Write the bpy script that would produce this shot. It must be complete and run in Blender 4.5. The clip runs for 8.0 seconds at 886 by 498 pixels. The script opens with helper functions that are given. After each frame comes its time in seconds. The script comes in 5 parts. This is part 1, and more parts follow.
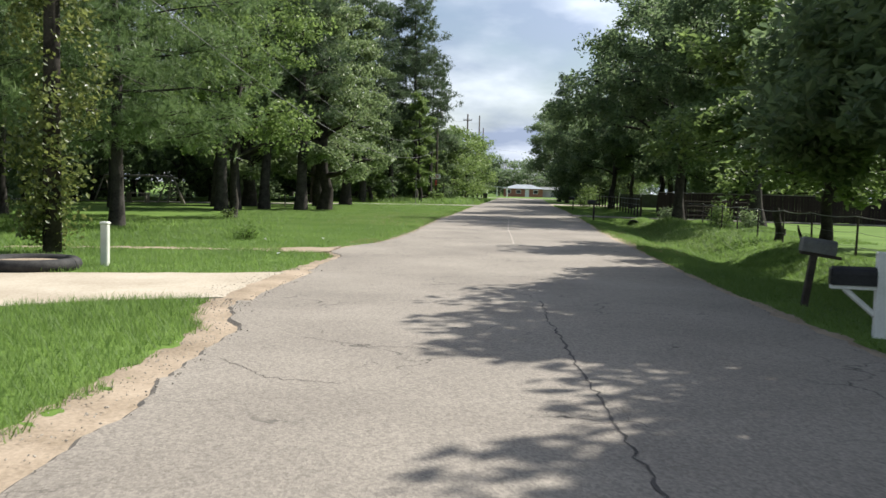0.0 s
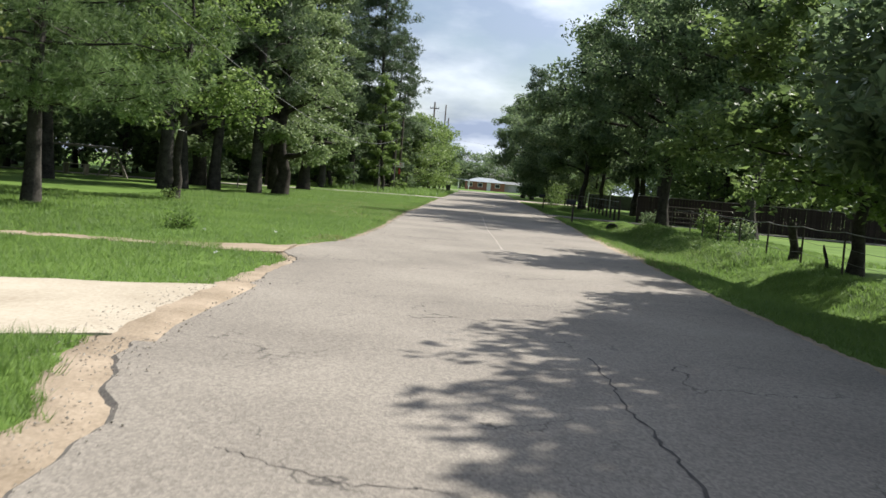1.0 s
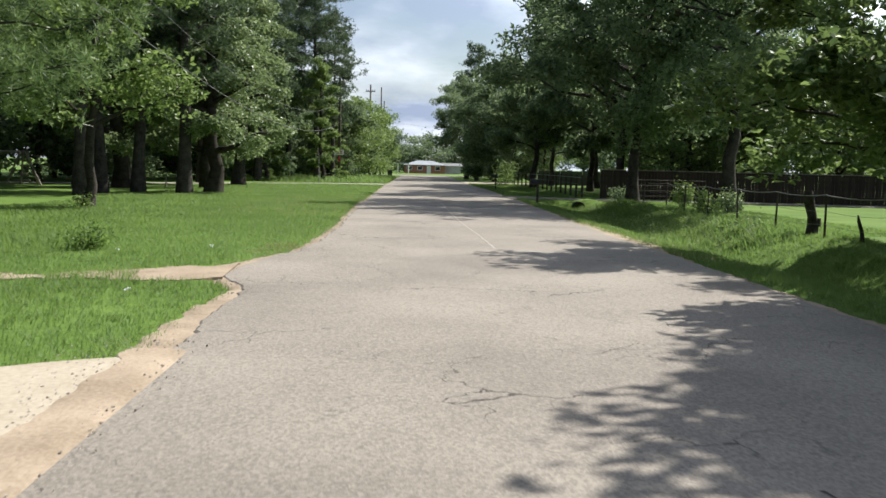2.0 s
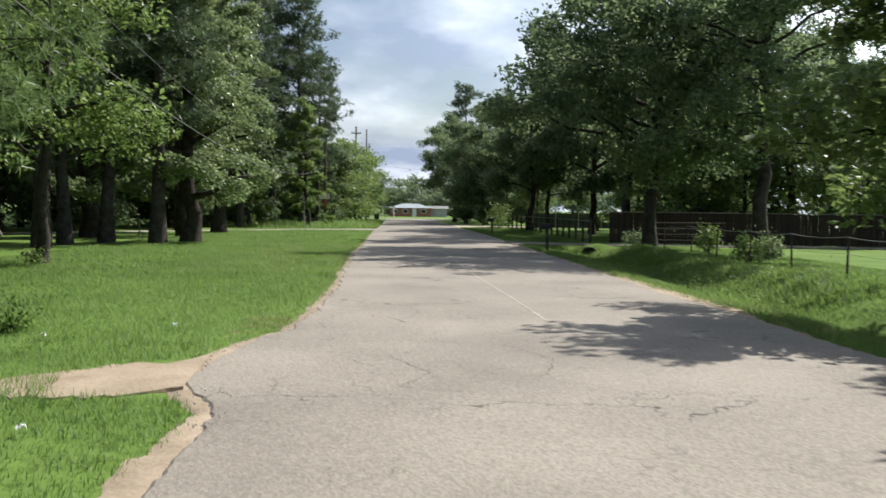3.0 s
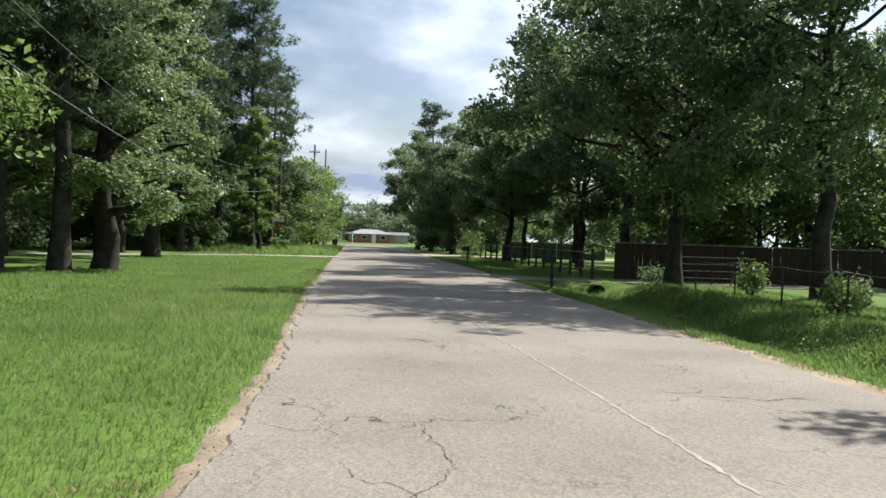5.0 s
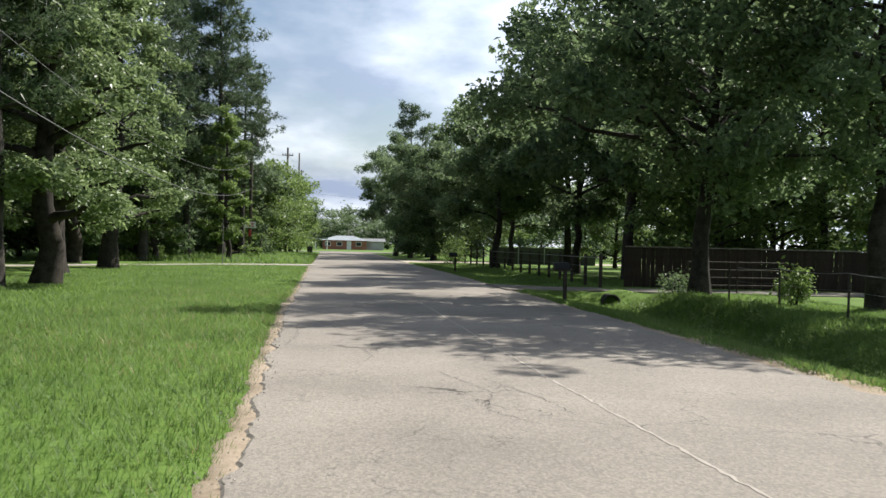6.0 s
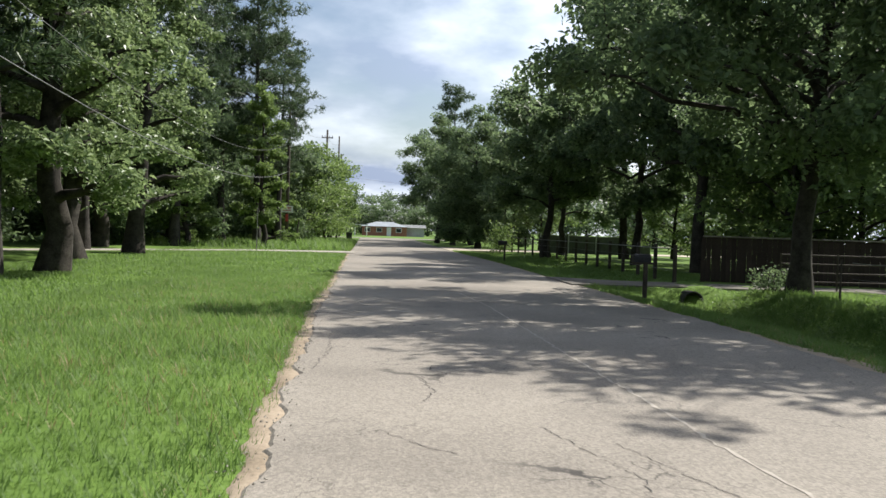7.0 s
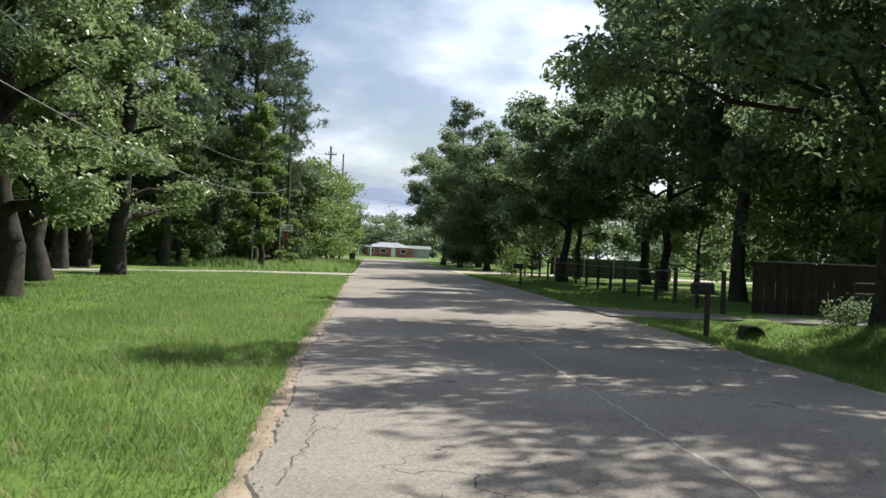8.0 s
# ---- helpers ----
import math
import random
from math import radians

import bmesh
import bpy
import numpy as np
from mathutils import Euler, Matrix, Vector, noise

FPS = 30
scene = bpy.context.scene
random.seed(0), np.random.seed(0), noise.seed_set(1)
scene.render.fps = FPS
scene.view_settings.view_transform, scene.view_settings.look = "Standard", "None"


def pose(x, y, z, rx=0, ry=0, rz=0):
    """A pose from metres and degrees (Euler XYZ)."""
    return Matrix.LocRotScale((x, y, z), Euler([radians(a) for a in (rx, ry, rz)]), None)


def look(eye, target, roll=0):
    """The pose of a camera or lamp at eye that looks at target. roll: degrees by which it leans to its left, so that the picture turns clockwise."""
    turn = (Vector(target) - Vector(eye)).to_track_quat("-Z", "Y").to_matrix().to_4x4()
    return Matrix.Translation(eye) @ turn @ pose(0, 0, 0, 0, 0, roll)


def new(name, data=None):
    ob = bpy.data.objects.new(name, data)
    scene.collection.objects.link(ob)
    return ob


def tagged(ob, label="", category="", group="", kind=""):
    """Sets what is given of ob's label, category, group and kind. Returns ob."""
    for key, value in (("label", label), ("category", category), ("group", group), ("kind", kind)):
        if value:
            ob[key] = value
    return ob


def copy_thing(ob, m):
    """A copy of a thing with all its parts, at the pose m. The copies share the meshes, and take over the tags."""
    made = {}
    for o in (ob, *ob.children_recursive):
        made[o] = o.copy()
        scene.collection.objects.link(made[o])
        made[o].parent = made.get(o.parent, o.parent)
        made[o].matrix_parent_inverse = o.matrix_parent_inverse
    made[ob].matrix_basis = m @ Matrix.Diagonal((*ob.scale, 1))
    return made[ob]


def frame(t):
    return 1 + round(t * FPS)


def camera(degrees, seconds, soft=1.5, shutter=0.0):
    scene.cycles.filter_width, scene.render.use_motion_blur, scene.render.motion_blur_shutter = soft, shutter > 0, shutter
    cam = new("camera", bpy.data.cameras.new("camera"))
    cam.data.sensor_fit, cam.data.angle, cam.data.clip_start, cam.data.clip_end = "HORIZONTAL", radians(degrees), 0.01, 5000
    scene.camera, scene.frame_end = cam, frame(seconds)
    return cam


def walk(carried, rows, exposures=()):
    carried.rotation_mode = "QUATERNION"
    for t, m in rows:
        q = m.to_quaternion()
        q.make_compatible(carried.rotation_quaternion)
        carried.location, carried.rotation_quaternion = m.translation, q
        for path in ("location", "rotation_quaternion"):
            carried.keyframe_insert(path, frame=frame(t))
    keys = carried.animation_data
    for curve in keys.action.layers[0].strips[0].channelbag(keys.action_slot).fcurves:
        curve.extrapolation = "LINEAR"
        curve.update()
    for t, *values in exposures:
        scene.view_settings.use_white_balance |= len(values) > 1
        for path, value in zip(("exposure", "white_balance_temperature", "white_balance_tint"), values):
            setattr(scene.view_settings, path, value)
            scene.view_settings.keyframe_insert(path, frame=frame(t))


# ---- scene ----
cam = camera(52.3, 8.0, shutter=0.2)
PATH = [
    (0, (0.181, -0.182, 1.647), (-0.002, 1.805, 1.513), 1.5),
    (0.5, (-0.275, 1.984, 1.647), (-0.483, 3.966, 1.48), 2.4),
    (1, (-0.777, 4.17, 1.675), (-0.859, 6.162, 1.524), 4.8),
    (1.5, (-1.253, 6.423, 1.683), (-1.229, 8.418, 1.543), 1.0),
    (1.7, (-1.477, 7.281, 1.671), (-1.452, 9.272, 1.475), 1.2),
    (2.8, (-2.38, 12.037, 1.786), (-2.242, 14.03, 1.684), 1.2),
    (3, (-2.507, 12.879, 1.775), (-2.42, 14.876, 1.688), 0.7),
    (3.5, (-2.656, 15.081, 1.81), (-2.754, 17.077, 1.89), 1.4),
    (4, (-2.821, 17.19, 1.777), (-3.042, 19.175, 1.872), 3.9),
    (4.5, (-2.853, 19.17, 1.723), (-2.806, 21.17, 1.724), 2.7),
    (4.7, (-2.891, 20.019, 1.715), (-2.751, 22.015, 1.703), 2.2),
    (5.8, (-3.253, 25.027, 1.678), (-3.033, 27.015, 1.629), 1.6),
    (6, (-3.298, 25.928, 1.675), (-3.059, 27.914, 1.665), 1.3),
    (6.5, (-3.36, 27.986, 1.673), (-3.139, 29.974, 1.665), 1.6),
    (7, (-3.378, 30.038, 1.657), (-3.224, 32.032, 1.616), 1.9),
    (7.5, (-3.369, 32.262, 1.654), (-3.231, 34.258, 1.646), 1.3),
    (8, (-3.421, 34.328, 1.648), (-3.277, 36.323, 1.654), 2.4),
]
walk(cam, [(t, look(eye, target, roll)) for t, eye, target, roll in PATH],
     [(0.0, 0.76), (1.5, 0.76), (3.0, 0.68), (3.5, 0.52), (4.0, 0.45), (4.5, 0.76), (6.0, 0.72), (7.0, 0.74), (8.0, 0.74)])

# ---- world and sun ----
SUN_EL, SUN_AZ = 45.0, 52.0          # elevation; azimuth clockwise from the road's heading (+y)

world = bpy.data.worlds.new("sky_world")
scene.world = world
world.use_nodes = True
wn, wl = world.node_tree.nodes, world.node_tree.links
wn.clear()

sky = wn.new("ShaderNodeTexSky")
sky.sky_type, sky.sun_disc = "NISHITA", False
sky.sun_elevation, sky.sun_rotation = radians(SUN_EL), radians(SUN_AZ)
sky.air_density, sky.dust_density, sky.ozone_density = 1.0, 1.5, 1.0
geo = wn.new("ShaderNodeTexCoord")
sep = wn.new("ShaderNodeSeparateXYZ")
wl.new(geo.outputs["Generated"], sep.inputs[0])
lift = wn.new("ShaderNodeMath")
lift.operation = "MAXIMUM"
lift.inputs[1].default_value = 0.0
wl.new(sep.outputs[2], lift.inputs[0])
lift2 = wn.new("ShaderNodeMath")
lift2.operation = "ADD"
lift2.inputs[1].default_value = 0.30
wl.new(lift.outputs[0], lift2.inputs[0])
divide = wn.new("ShaderNodeVectorMath")
divide.operation = "DIVIDE"
comb = wn.new("ShaderNodeCombineXYZ")
for i in range(3):
    wl.new(lift2.outputs[0], comb.inputs[i])
wl.new(geo.outputs["Generated"], divide.inputs[0])
wl.new(comb.outputs[0], divide.inputs[1])
clouds = wn.new("ShaderNodeTexNoise")
clouds.inputs["Scale"].default_value, clouds.inputs["Detail"].default_value = 1.7, 7.0
clouds.inputs["Roughness"].default_value = 0.52
wl.new(divide.outputs[0], clouds.inputs["Vector"])
ramp = wn.new("ShaderNodeValToRGB")
ramp.color_ramp.elements[0].position, ramp.color_ramp.elements[1].position = 0.34, 0.56
cover = wn.new("ShaderNodeMath")
cover.operation = "MULTIPLY_ADD"
cover.inputs[1].default_value = -0.12
wl.new(lift.outputs[0], cover.inputs[0])
wl.new(clouds.outputs["Fac"], cover.inputs[2])
wl.new(cover.outputs[0], ramp.inputs[0])
shade = wn.new("ShaderNodeTexNoise")
shade.inputs["Scale"].default_value, shade.inputs["Detail"].default_value = 2.6, 6.0
wl.new(divide.outputs[0], shade.inputs["Vector"])
tone = wn.new("ShaderNodeValToRGB")
tone.color_ramp.elements[0].position, tone.color_ramp.elements[1].position = 0.40, 0.64
tone.color_ramp.elements[0].color = (3.9, 4.7, 6.4, 1)
tone.color_ramp.elements[1].color = (10.6, 11.3, 12.3, 1)
wl.new(shade.outputs["Fac"], tone.inputs[0])
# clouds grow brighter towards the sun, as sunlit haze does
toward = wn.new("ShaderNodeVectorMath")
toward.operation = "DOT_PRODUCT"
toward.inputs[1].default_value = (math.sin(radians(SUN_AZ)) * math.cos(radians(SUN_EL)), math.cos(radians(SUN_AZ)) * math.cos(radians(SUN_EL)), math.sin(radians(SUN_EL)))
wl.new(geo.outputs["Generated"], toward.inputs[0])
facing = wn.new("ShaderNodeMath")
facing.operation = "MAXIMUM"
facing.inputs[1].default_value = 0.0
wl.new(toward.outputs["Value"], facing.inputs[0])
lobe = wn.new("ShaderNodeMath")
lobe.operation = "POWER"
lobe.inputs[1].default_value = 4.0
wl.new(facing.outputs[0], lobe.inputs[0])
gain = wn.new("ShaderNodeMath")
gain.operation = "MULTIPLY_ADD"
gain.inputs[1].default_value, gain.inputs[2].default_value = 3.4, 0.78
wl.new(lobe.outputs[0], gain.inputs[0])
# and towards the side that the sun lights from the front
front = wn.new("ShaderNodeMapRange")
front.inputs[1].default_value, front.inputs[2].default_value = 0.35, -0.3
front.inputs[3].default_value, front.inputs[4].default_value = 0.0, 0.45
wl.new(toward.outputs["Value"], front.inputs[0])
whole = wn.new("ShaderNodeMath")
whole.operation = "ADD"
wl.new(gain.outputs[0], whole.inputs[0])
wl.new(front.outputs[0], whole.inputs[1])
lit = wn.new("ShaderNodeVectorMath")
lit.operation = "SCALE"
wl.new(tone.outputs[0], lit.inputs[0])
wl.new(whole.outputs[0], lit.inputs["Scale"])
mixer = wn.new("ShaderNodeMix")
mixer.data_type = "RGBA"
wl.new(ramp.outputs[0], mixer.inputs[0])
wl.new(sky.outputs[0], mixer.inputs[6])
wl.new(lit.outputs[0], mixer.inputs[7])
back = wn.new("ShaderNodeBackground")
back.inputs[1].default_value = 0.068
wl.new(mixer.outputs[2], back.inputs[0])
wout = wn.new("ShaderNodeOutputWorld")
wl.new(back.outputs[0], wout.inputs[0])

sun_way = Vector((math.sin(radians(SUN_AZ)) * math.cos(radians(SUN_EL)), math.cos(radians(SUN_AZ)) * math.cos(radians(SUN_EL)), math.sin(radians(SUN_EL))))
sun = new("sun", bpy.data.lights.new("sun", "SUN"))
sun.data.energy, sun.data.angle, sun.data.color = 5.0, radians(0.55), (1.0, 0.965, 0.90)
sun.matrix_world = look(sun_way * 100, (0, 0, 0))


# ---- materials ----
def material(name, dark, light, scale=4.0, rough=0.8, bump=0.2, fine=40.0, metal=0.0, per_piece=0.0, clear=0.0, spec=0.3):
    """Two noise scales drive colour and relief; per_piece varies alike pieces."""
    m = bpy.data.materials.new(name)
    m.use_nodes = True
    n, l = m.node_tree.nodes, m.node_tree.links
    b = n["Principled BSDF"]
    b.inputs["Roughness"].default_value, b.inputs["Metallic"].default_value = rough, metal
    b.inputs["Specular IOR Level"].default_value = spec
    tc = n.new("ShaderNodeTexCoord")
    big, small = n.new("ShaderNodeTexNoise"), n.new("ShaderNodeTexNoise")
    big.inputs["Scale"].default_value, big.inputs["Detail"].default_value = scale, 4.0
    small.inputs["Scale"].default_value, small.inputs["Detail"].default_value = fine, 5.0
    for t in (big, small):
        l.new(tc.outputs["Object"], t.inputs["Vector"])
    add = n.new("ShaderNodeMath")
    add.operation = "ADD"
    half = n.new("ShaderNodeMath")
    half.operation = "MULTIPLY"
    half.inputs[1].default_value = 0.6
    l.new(small.outputs["Fac"], half.inputs[0])
    l.new(big.outputs["Fac"], add.inputs[0])
    l.new(half.outputs[0], add.inputs[1])
    r = n.new("ShaderNodeValToRGB")
    r.color_ramp.elements[0].position, r.color_ramp.elements[1].position = 0.55, 1.05
    r.color_ramp.elements[0].color, r.color_ramp.elements[1].color = (*dark, 1), (*light, 1)
    l.new(add.outputs[0], r.inputs[0])
    colour = r.outputs[0]
    if per_piece:
        info = n.new("ShaderNodeObjectInfo")
        hsv = n.new("ShaderNodeHueSaturation")
        mr = n.new("ShaderNodeMapRange")
        mr.inputs[3].default_value, mr.inputs[4].default_value = 1 - per_piece, 1 + per_piece
        l.new(info.outputs["Random"], mr.inputs[0])
        l.new(mr.outputs[0], hsv.inputs["Value"])
        l.new(colour, hsv.inputs["Color"])
        colour = hsv.outputs[0]
    l.new(colour, b.inputs["Base Color"])
    if bump:
        bp = n.new("ShaderNodeBump")
        bp.inputs["Strength"].default_value, bp.inputs["Distance"].default_value = bump, 0.02
        l.new(add.outputs[0], bp.inputs["Height"])
        l.new(bp.outputs[0], b.inputs["Normal"])
    return m


def leaf_material(name, dark, light, through_light=0.35, rough=0.42, single=0.55, patch=0.5, size=0.55, glow=1.35):
    """Thin leaf: coat of gloss over diffuse and light shining through; each leaf its own tone."""
    m = bpy.data.materials.new(name)
    m.use_nodes = True
    n, l = m.node_tree.nodes, m.node_tree.links
    b, out = n["Principled BSDF"], n["Material Output"]
    b.inputs["Roughness"].default_value = rough
    b.inputs["Specular IOR Level"].default_value = 0.4
    g = n.new("ShaderNodeNewGeometry")
    r = n.new("ShaderNodeValToRGB")
    r.color_ramp.elements[0].color, r.color_ramp.elements[1].color = (*dark, 1), (*light, 1)
    tc, big, add = n.new("ShaderNodeTexCoord"), n.new("ShaderNodeTexNoise"), n.new("ShaderNodeMath")
    big.inputs["Scale"].default_value, big.inputs["Detail"].default_value = size, 3.0
    l.new(tc.outputs["Object"], big.inputs["Vector"])
    add.operation = "MULTIPLY_ADD"
    add.inputs[1].default_value, add.inputs[2].default_value = single, 0.48 - 0.5 * (single + patch)
    l.new(g.outputs["Random Per Island"], add.inputs[0])
    add2 = n.new("ShaderNodeMath")
    add2.operation = "MULTIPLY_ADD"
    add2.inputs[1].default_value = patch
    l.new(big.outputs["Fac"], add2.inputs[0])
    l.new(add.outputs[0], add2.inputs[2])
    l.new(add2.outputs[0], r.inputs[0])
    l.new(r.outputs[0], b.inputs["Base Color"])
    tr = n.new("ShaderNodeBsdfTranslucent")
    warm = n.new("ShaderNodeHueSaturation")
    warm.inputs["Hue"].default_value, warm.inputs["Saturation"].default_value, warm.inputs["Value"].default_value = 0.495, 0.95, glow
    l.new(r.outputs[0], warm.inputs["Color"])
    l.new(warm.outputs[0], tr.inputs["Color"])
    mx = n.new("ShaderNodeMixShader")
    mx.inputs[0].default_value = through_light
    l.new(b.outputs[0], mx.inputs[1])
    l.new(tr.outputs[0], mx.inputs[2])
    l.new(mx.outputs[0], out.inputs[0])
    return m


def asphalt_material(name):
    """Worn chip-seal: stone speckle, broad wear bands, fine crack network in patches."""
    m = material(name, (0.182, 0.161, 0.136), (0.276, 0.246, 0.207), scale=0.35, rough=0.88, bump=0.35, fine=70.0, spec=0.25)
    n, l = m.node_tree.nodes, m.node_tree.links
    b = n["Principled BSDF"]
    old = b.inputs["Base Color"].links[0].from_socket
    tc = n["Texture Coordinate"]
    warp = n.new("ShaderNodeTexNoise")
    warp.inputs["Scale"].default_value, warp.inputs["Detail"].default_value = 2.2, 4.0
    l.new(tc.outputs["Object"], warp.inputs["Vector"])
    mixv = n.new("ShaderNodeVectorMath")
    mixv.operation = "MULTIPLY_ADD"
    mixv.inputs[1].default_value = (0.9, 0.9, 0)
    l.new(warp.outputs["Color"], mixv.inputs[0])
    l.new(tc.outputs["Object"], mixv.inputs[2])
    v = n.new("ShaderNodeTexVoronoi")
    v.feature = "DISTANCE_TO_EDGE"
    v.inputs["Scale"].default_value = 0.55
    l.new(mixv.outputs[0], v.inputs["Vector"])
    line = n.new("ShaderNodeMapRange")
    line.inputs[1].default_value, line.inputs[2].default_value = 0.002, 0.007
    line.inputs[3].default_value, line.inputs[4].default_value = 1.0, 0.0
    l.new(v.outputs["Distance"], line.inputs[0])
    patch = n.new("ShaderNodeTexNoise")
    patch.inputs["Scale"].default_value, patch.inputs["Detail"].default_value = 0.45, 3.0
    l.new(tc.outputs["Object"], patch.inputs["Vector"])
    pr = n.new("ShaderNodeMapRange")
    pr.inputs[1].default_value, pr.inputs[2].default_value = 0.50, 0.62
    l.new(patch.outputs["Fac"], pr.inputs[0])
    mul = n.new("ShaderNodeMath")
    mul.operation = "MULTIPLY"
    l.new(line.outputs[0], mul.inputs[0])
    l.new(pr.outputs[0], mul.inputs[1])
    grit = n.new("ShaderNodeTexVoronoi")
    grit.inputs["Scale"].default_value = 55.0
    l.new(tc.outputs["Object"], grit.inputs["Vector"])
    gv = n.new("ShaderNodeHueSaturation")
    gm = n.new("ShaderNodeMapRange")
    gm.inputs[3].default_value, gm.inputs[4].default_value = 0.72, 1.25
    gs = n.new("ShaderNodeSeparateColor")
    l.new(grit.outputs["Color"], gs.inputs[0])
    l.new(gs.outputs[0], gm.inputs[0])
    l.new(gm.outputs[0], gv.inputs["Value"])
    l.new(old, gv.inputs["Color"])
    mc = n.new("ShaderNodeMix")
    mc.data_type = "RGBA"
    mc.inputs[7].default_value = (0.05, 0.045, 0.04, 1)
    v2 = n.new("ShaderNodeTexVoronoi")
    v2.feature = "DISTANCE_TO_EDGE"
    v2.inputs["Scale"].default_value = 2.1
    l.new(mixv.outputs[0], v2.inputs["Vector"])
    thin = n.new("ShaderNodeMapRange")
    thin.inputs[1].default_value, thin.inputs[2].default_value = 0.004, 0.016
    thin.inputs[3].default_value, thin.inputs[4].default_value = 0.6, 0.0
    l.new(v2.outputs["Distance"], thin.inputs[0])
    zone = n.new("ShaderNodeTexNoise")
    zone.inputs["Scale"].default_value, zone.inputs["Detail"].default_value = 0.8, 4.0
    l.new(mixv.outputs[0], zone.inputs["Vector"])
    zr = n.new("ShaderNodeMapRange")
    zr.inputs[1].default_value, zr.inputs[2].default_value = 0.54, 0.64
    l.new(zone.outputs["Fac"], zr.inputs[0])
    mul2 = n.new("ShaderNodeMath")
    mul2.operation = "MULTIPLY"
    l.new(thin.outputs[0], mul2.inputs[0])
    l.new(zr.outputs[0], mul2.inputs[1])
    both = n.new("ShaderNodeMath")
    both.operation = "MAXIMUM"
    l.new(mul.outputs[0], both.inputs[0])
    l.new(mul2.outputs[0], both.inputs[1])
    l.new(both.outputs[0], mc.inputs[0])
    l.new(gv.outputs[0], mc.inputs[6])
    l.new(mc.outputs[2], b.inputs["Base Color"])
    return m


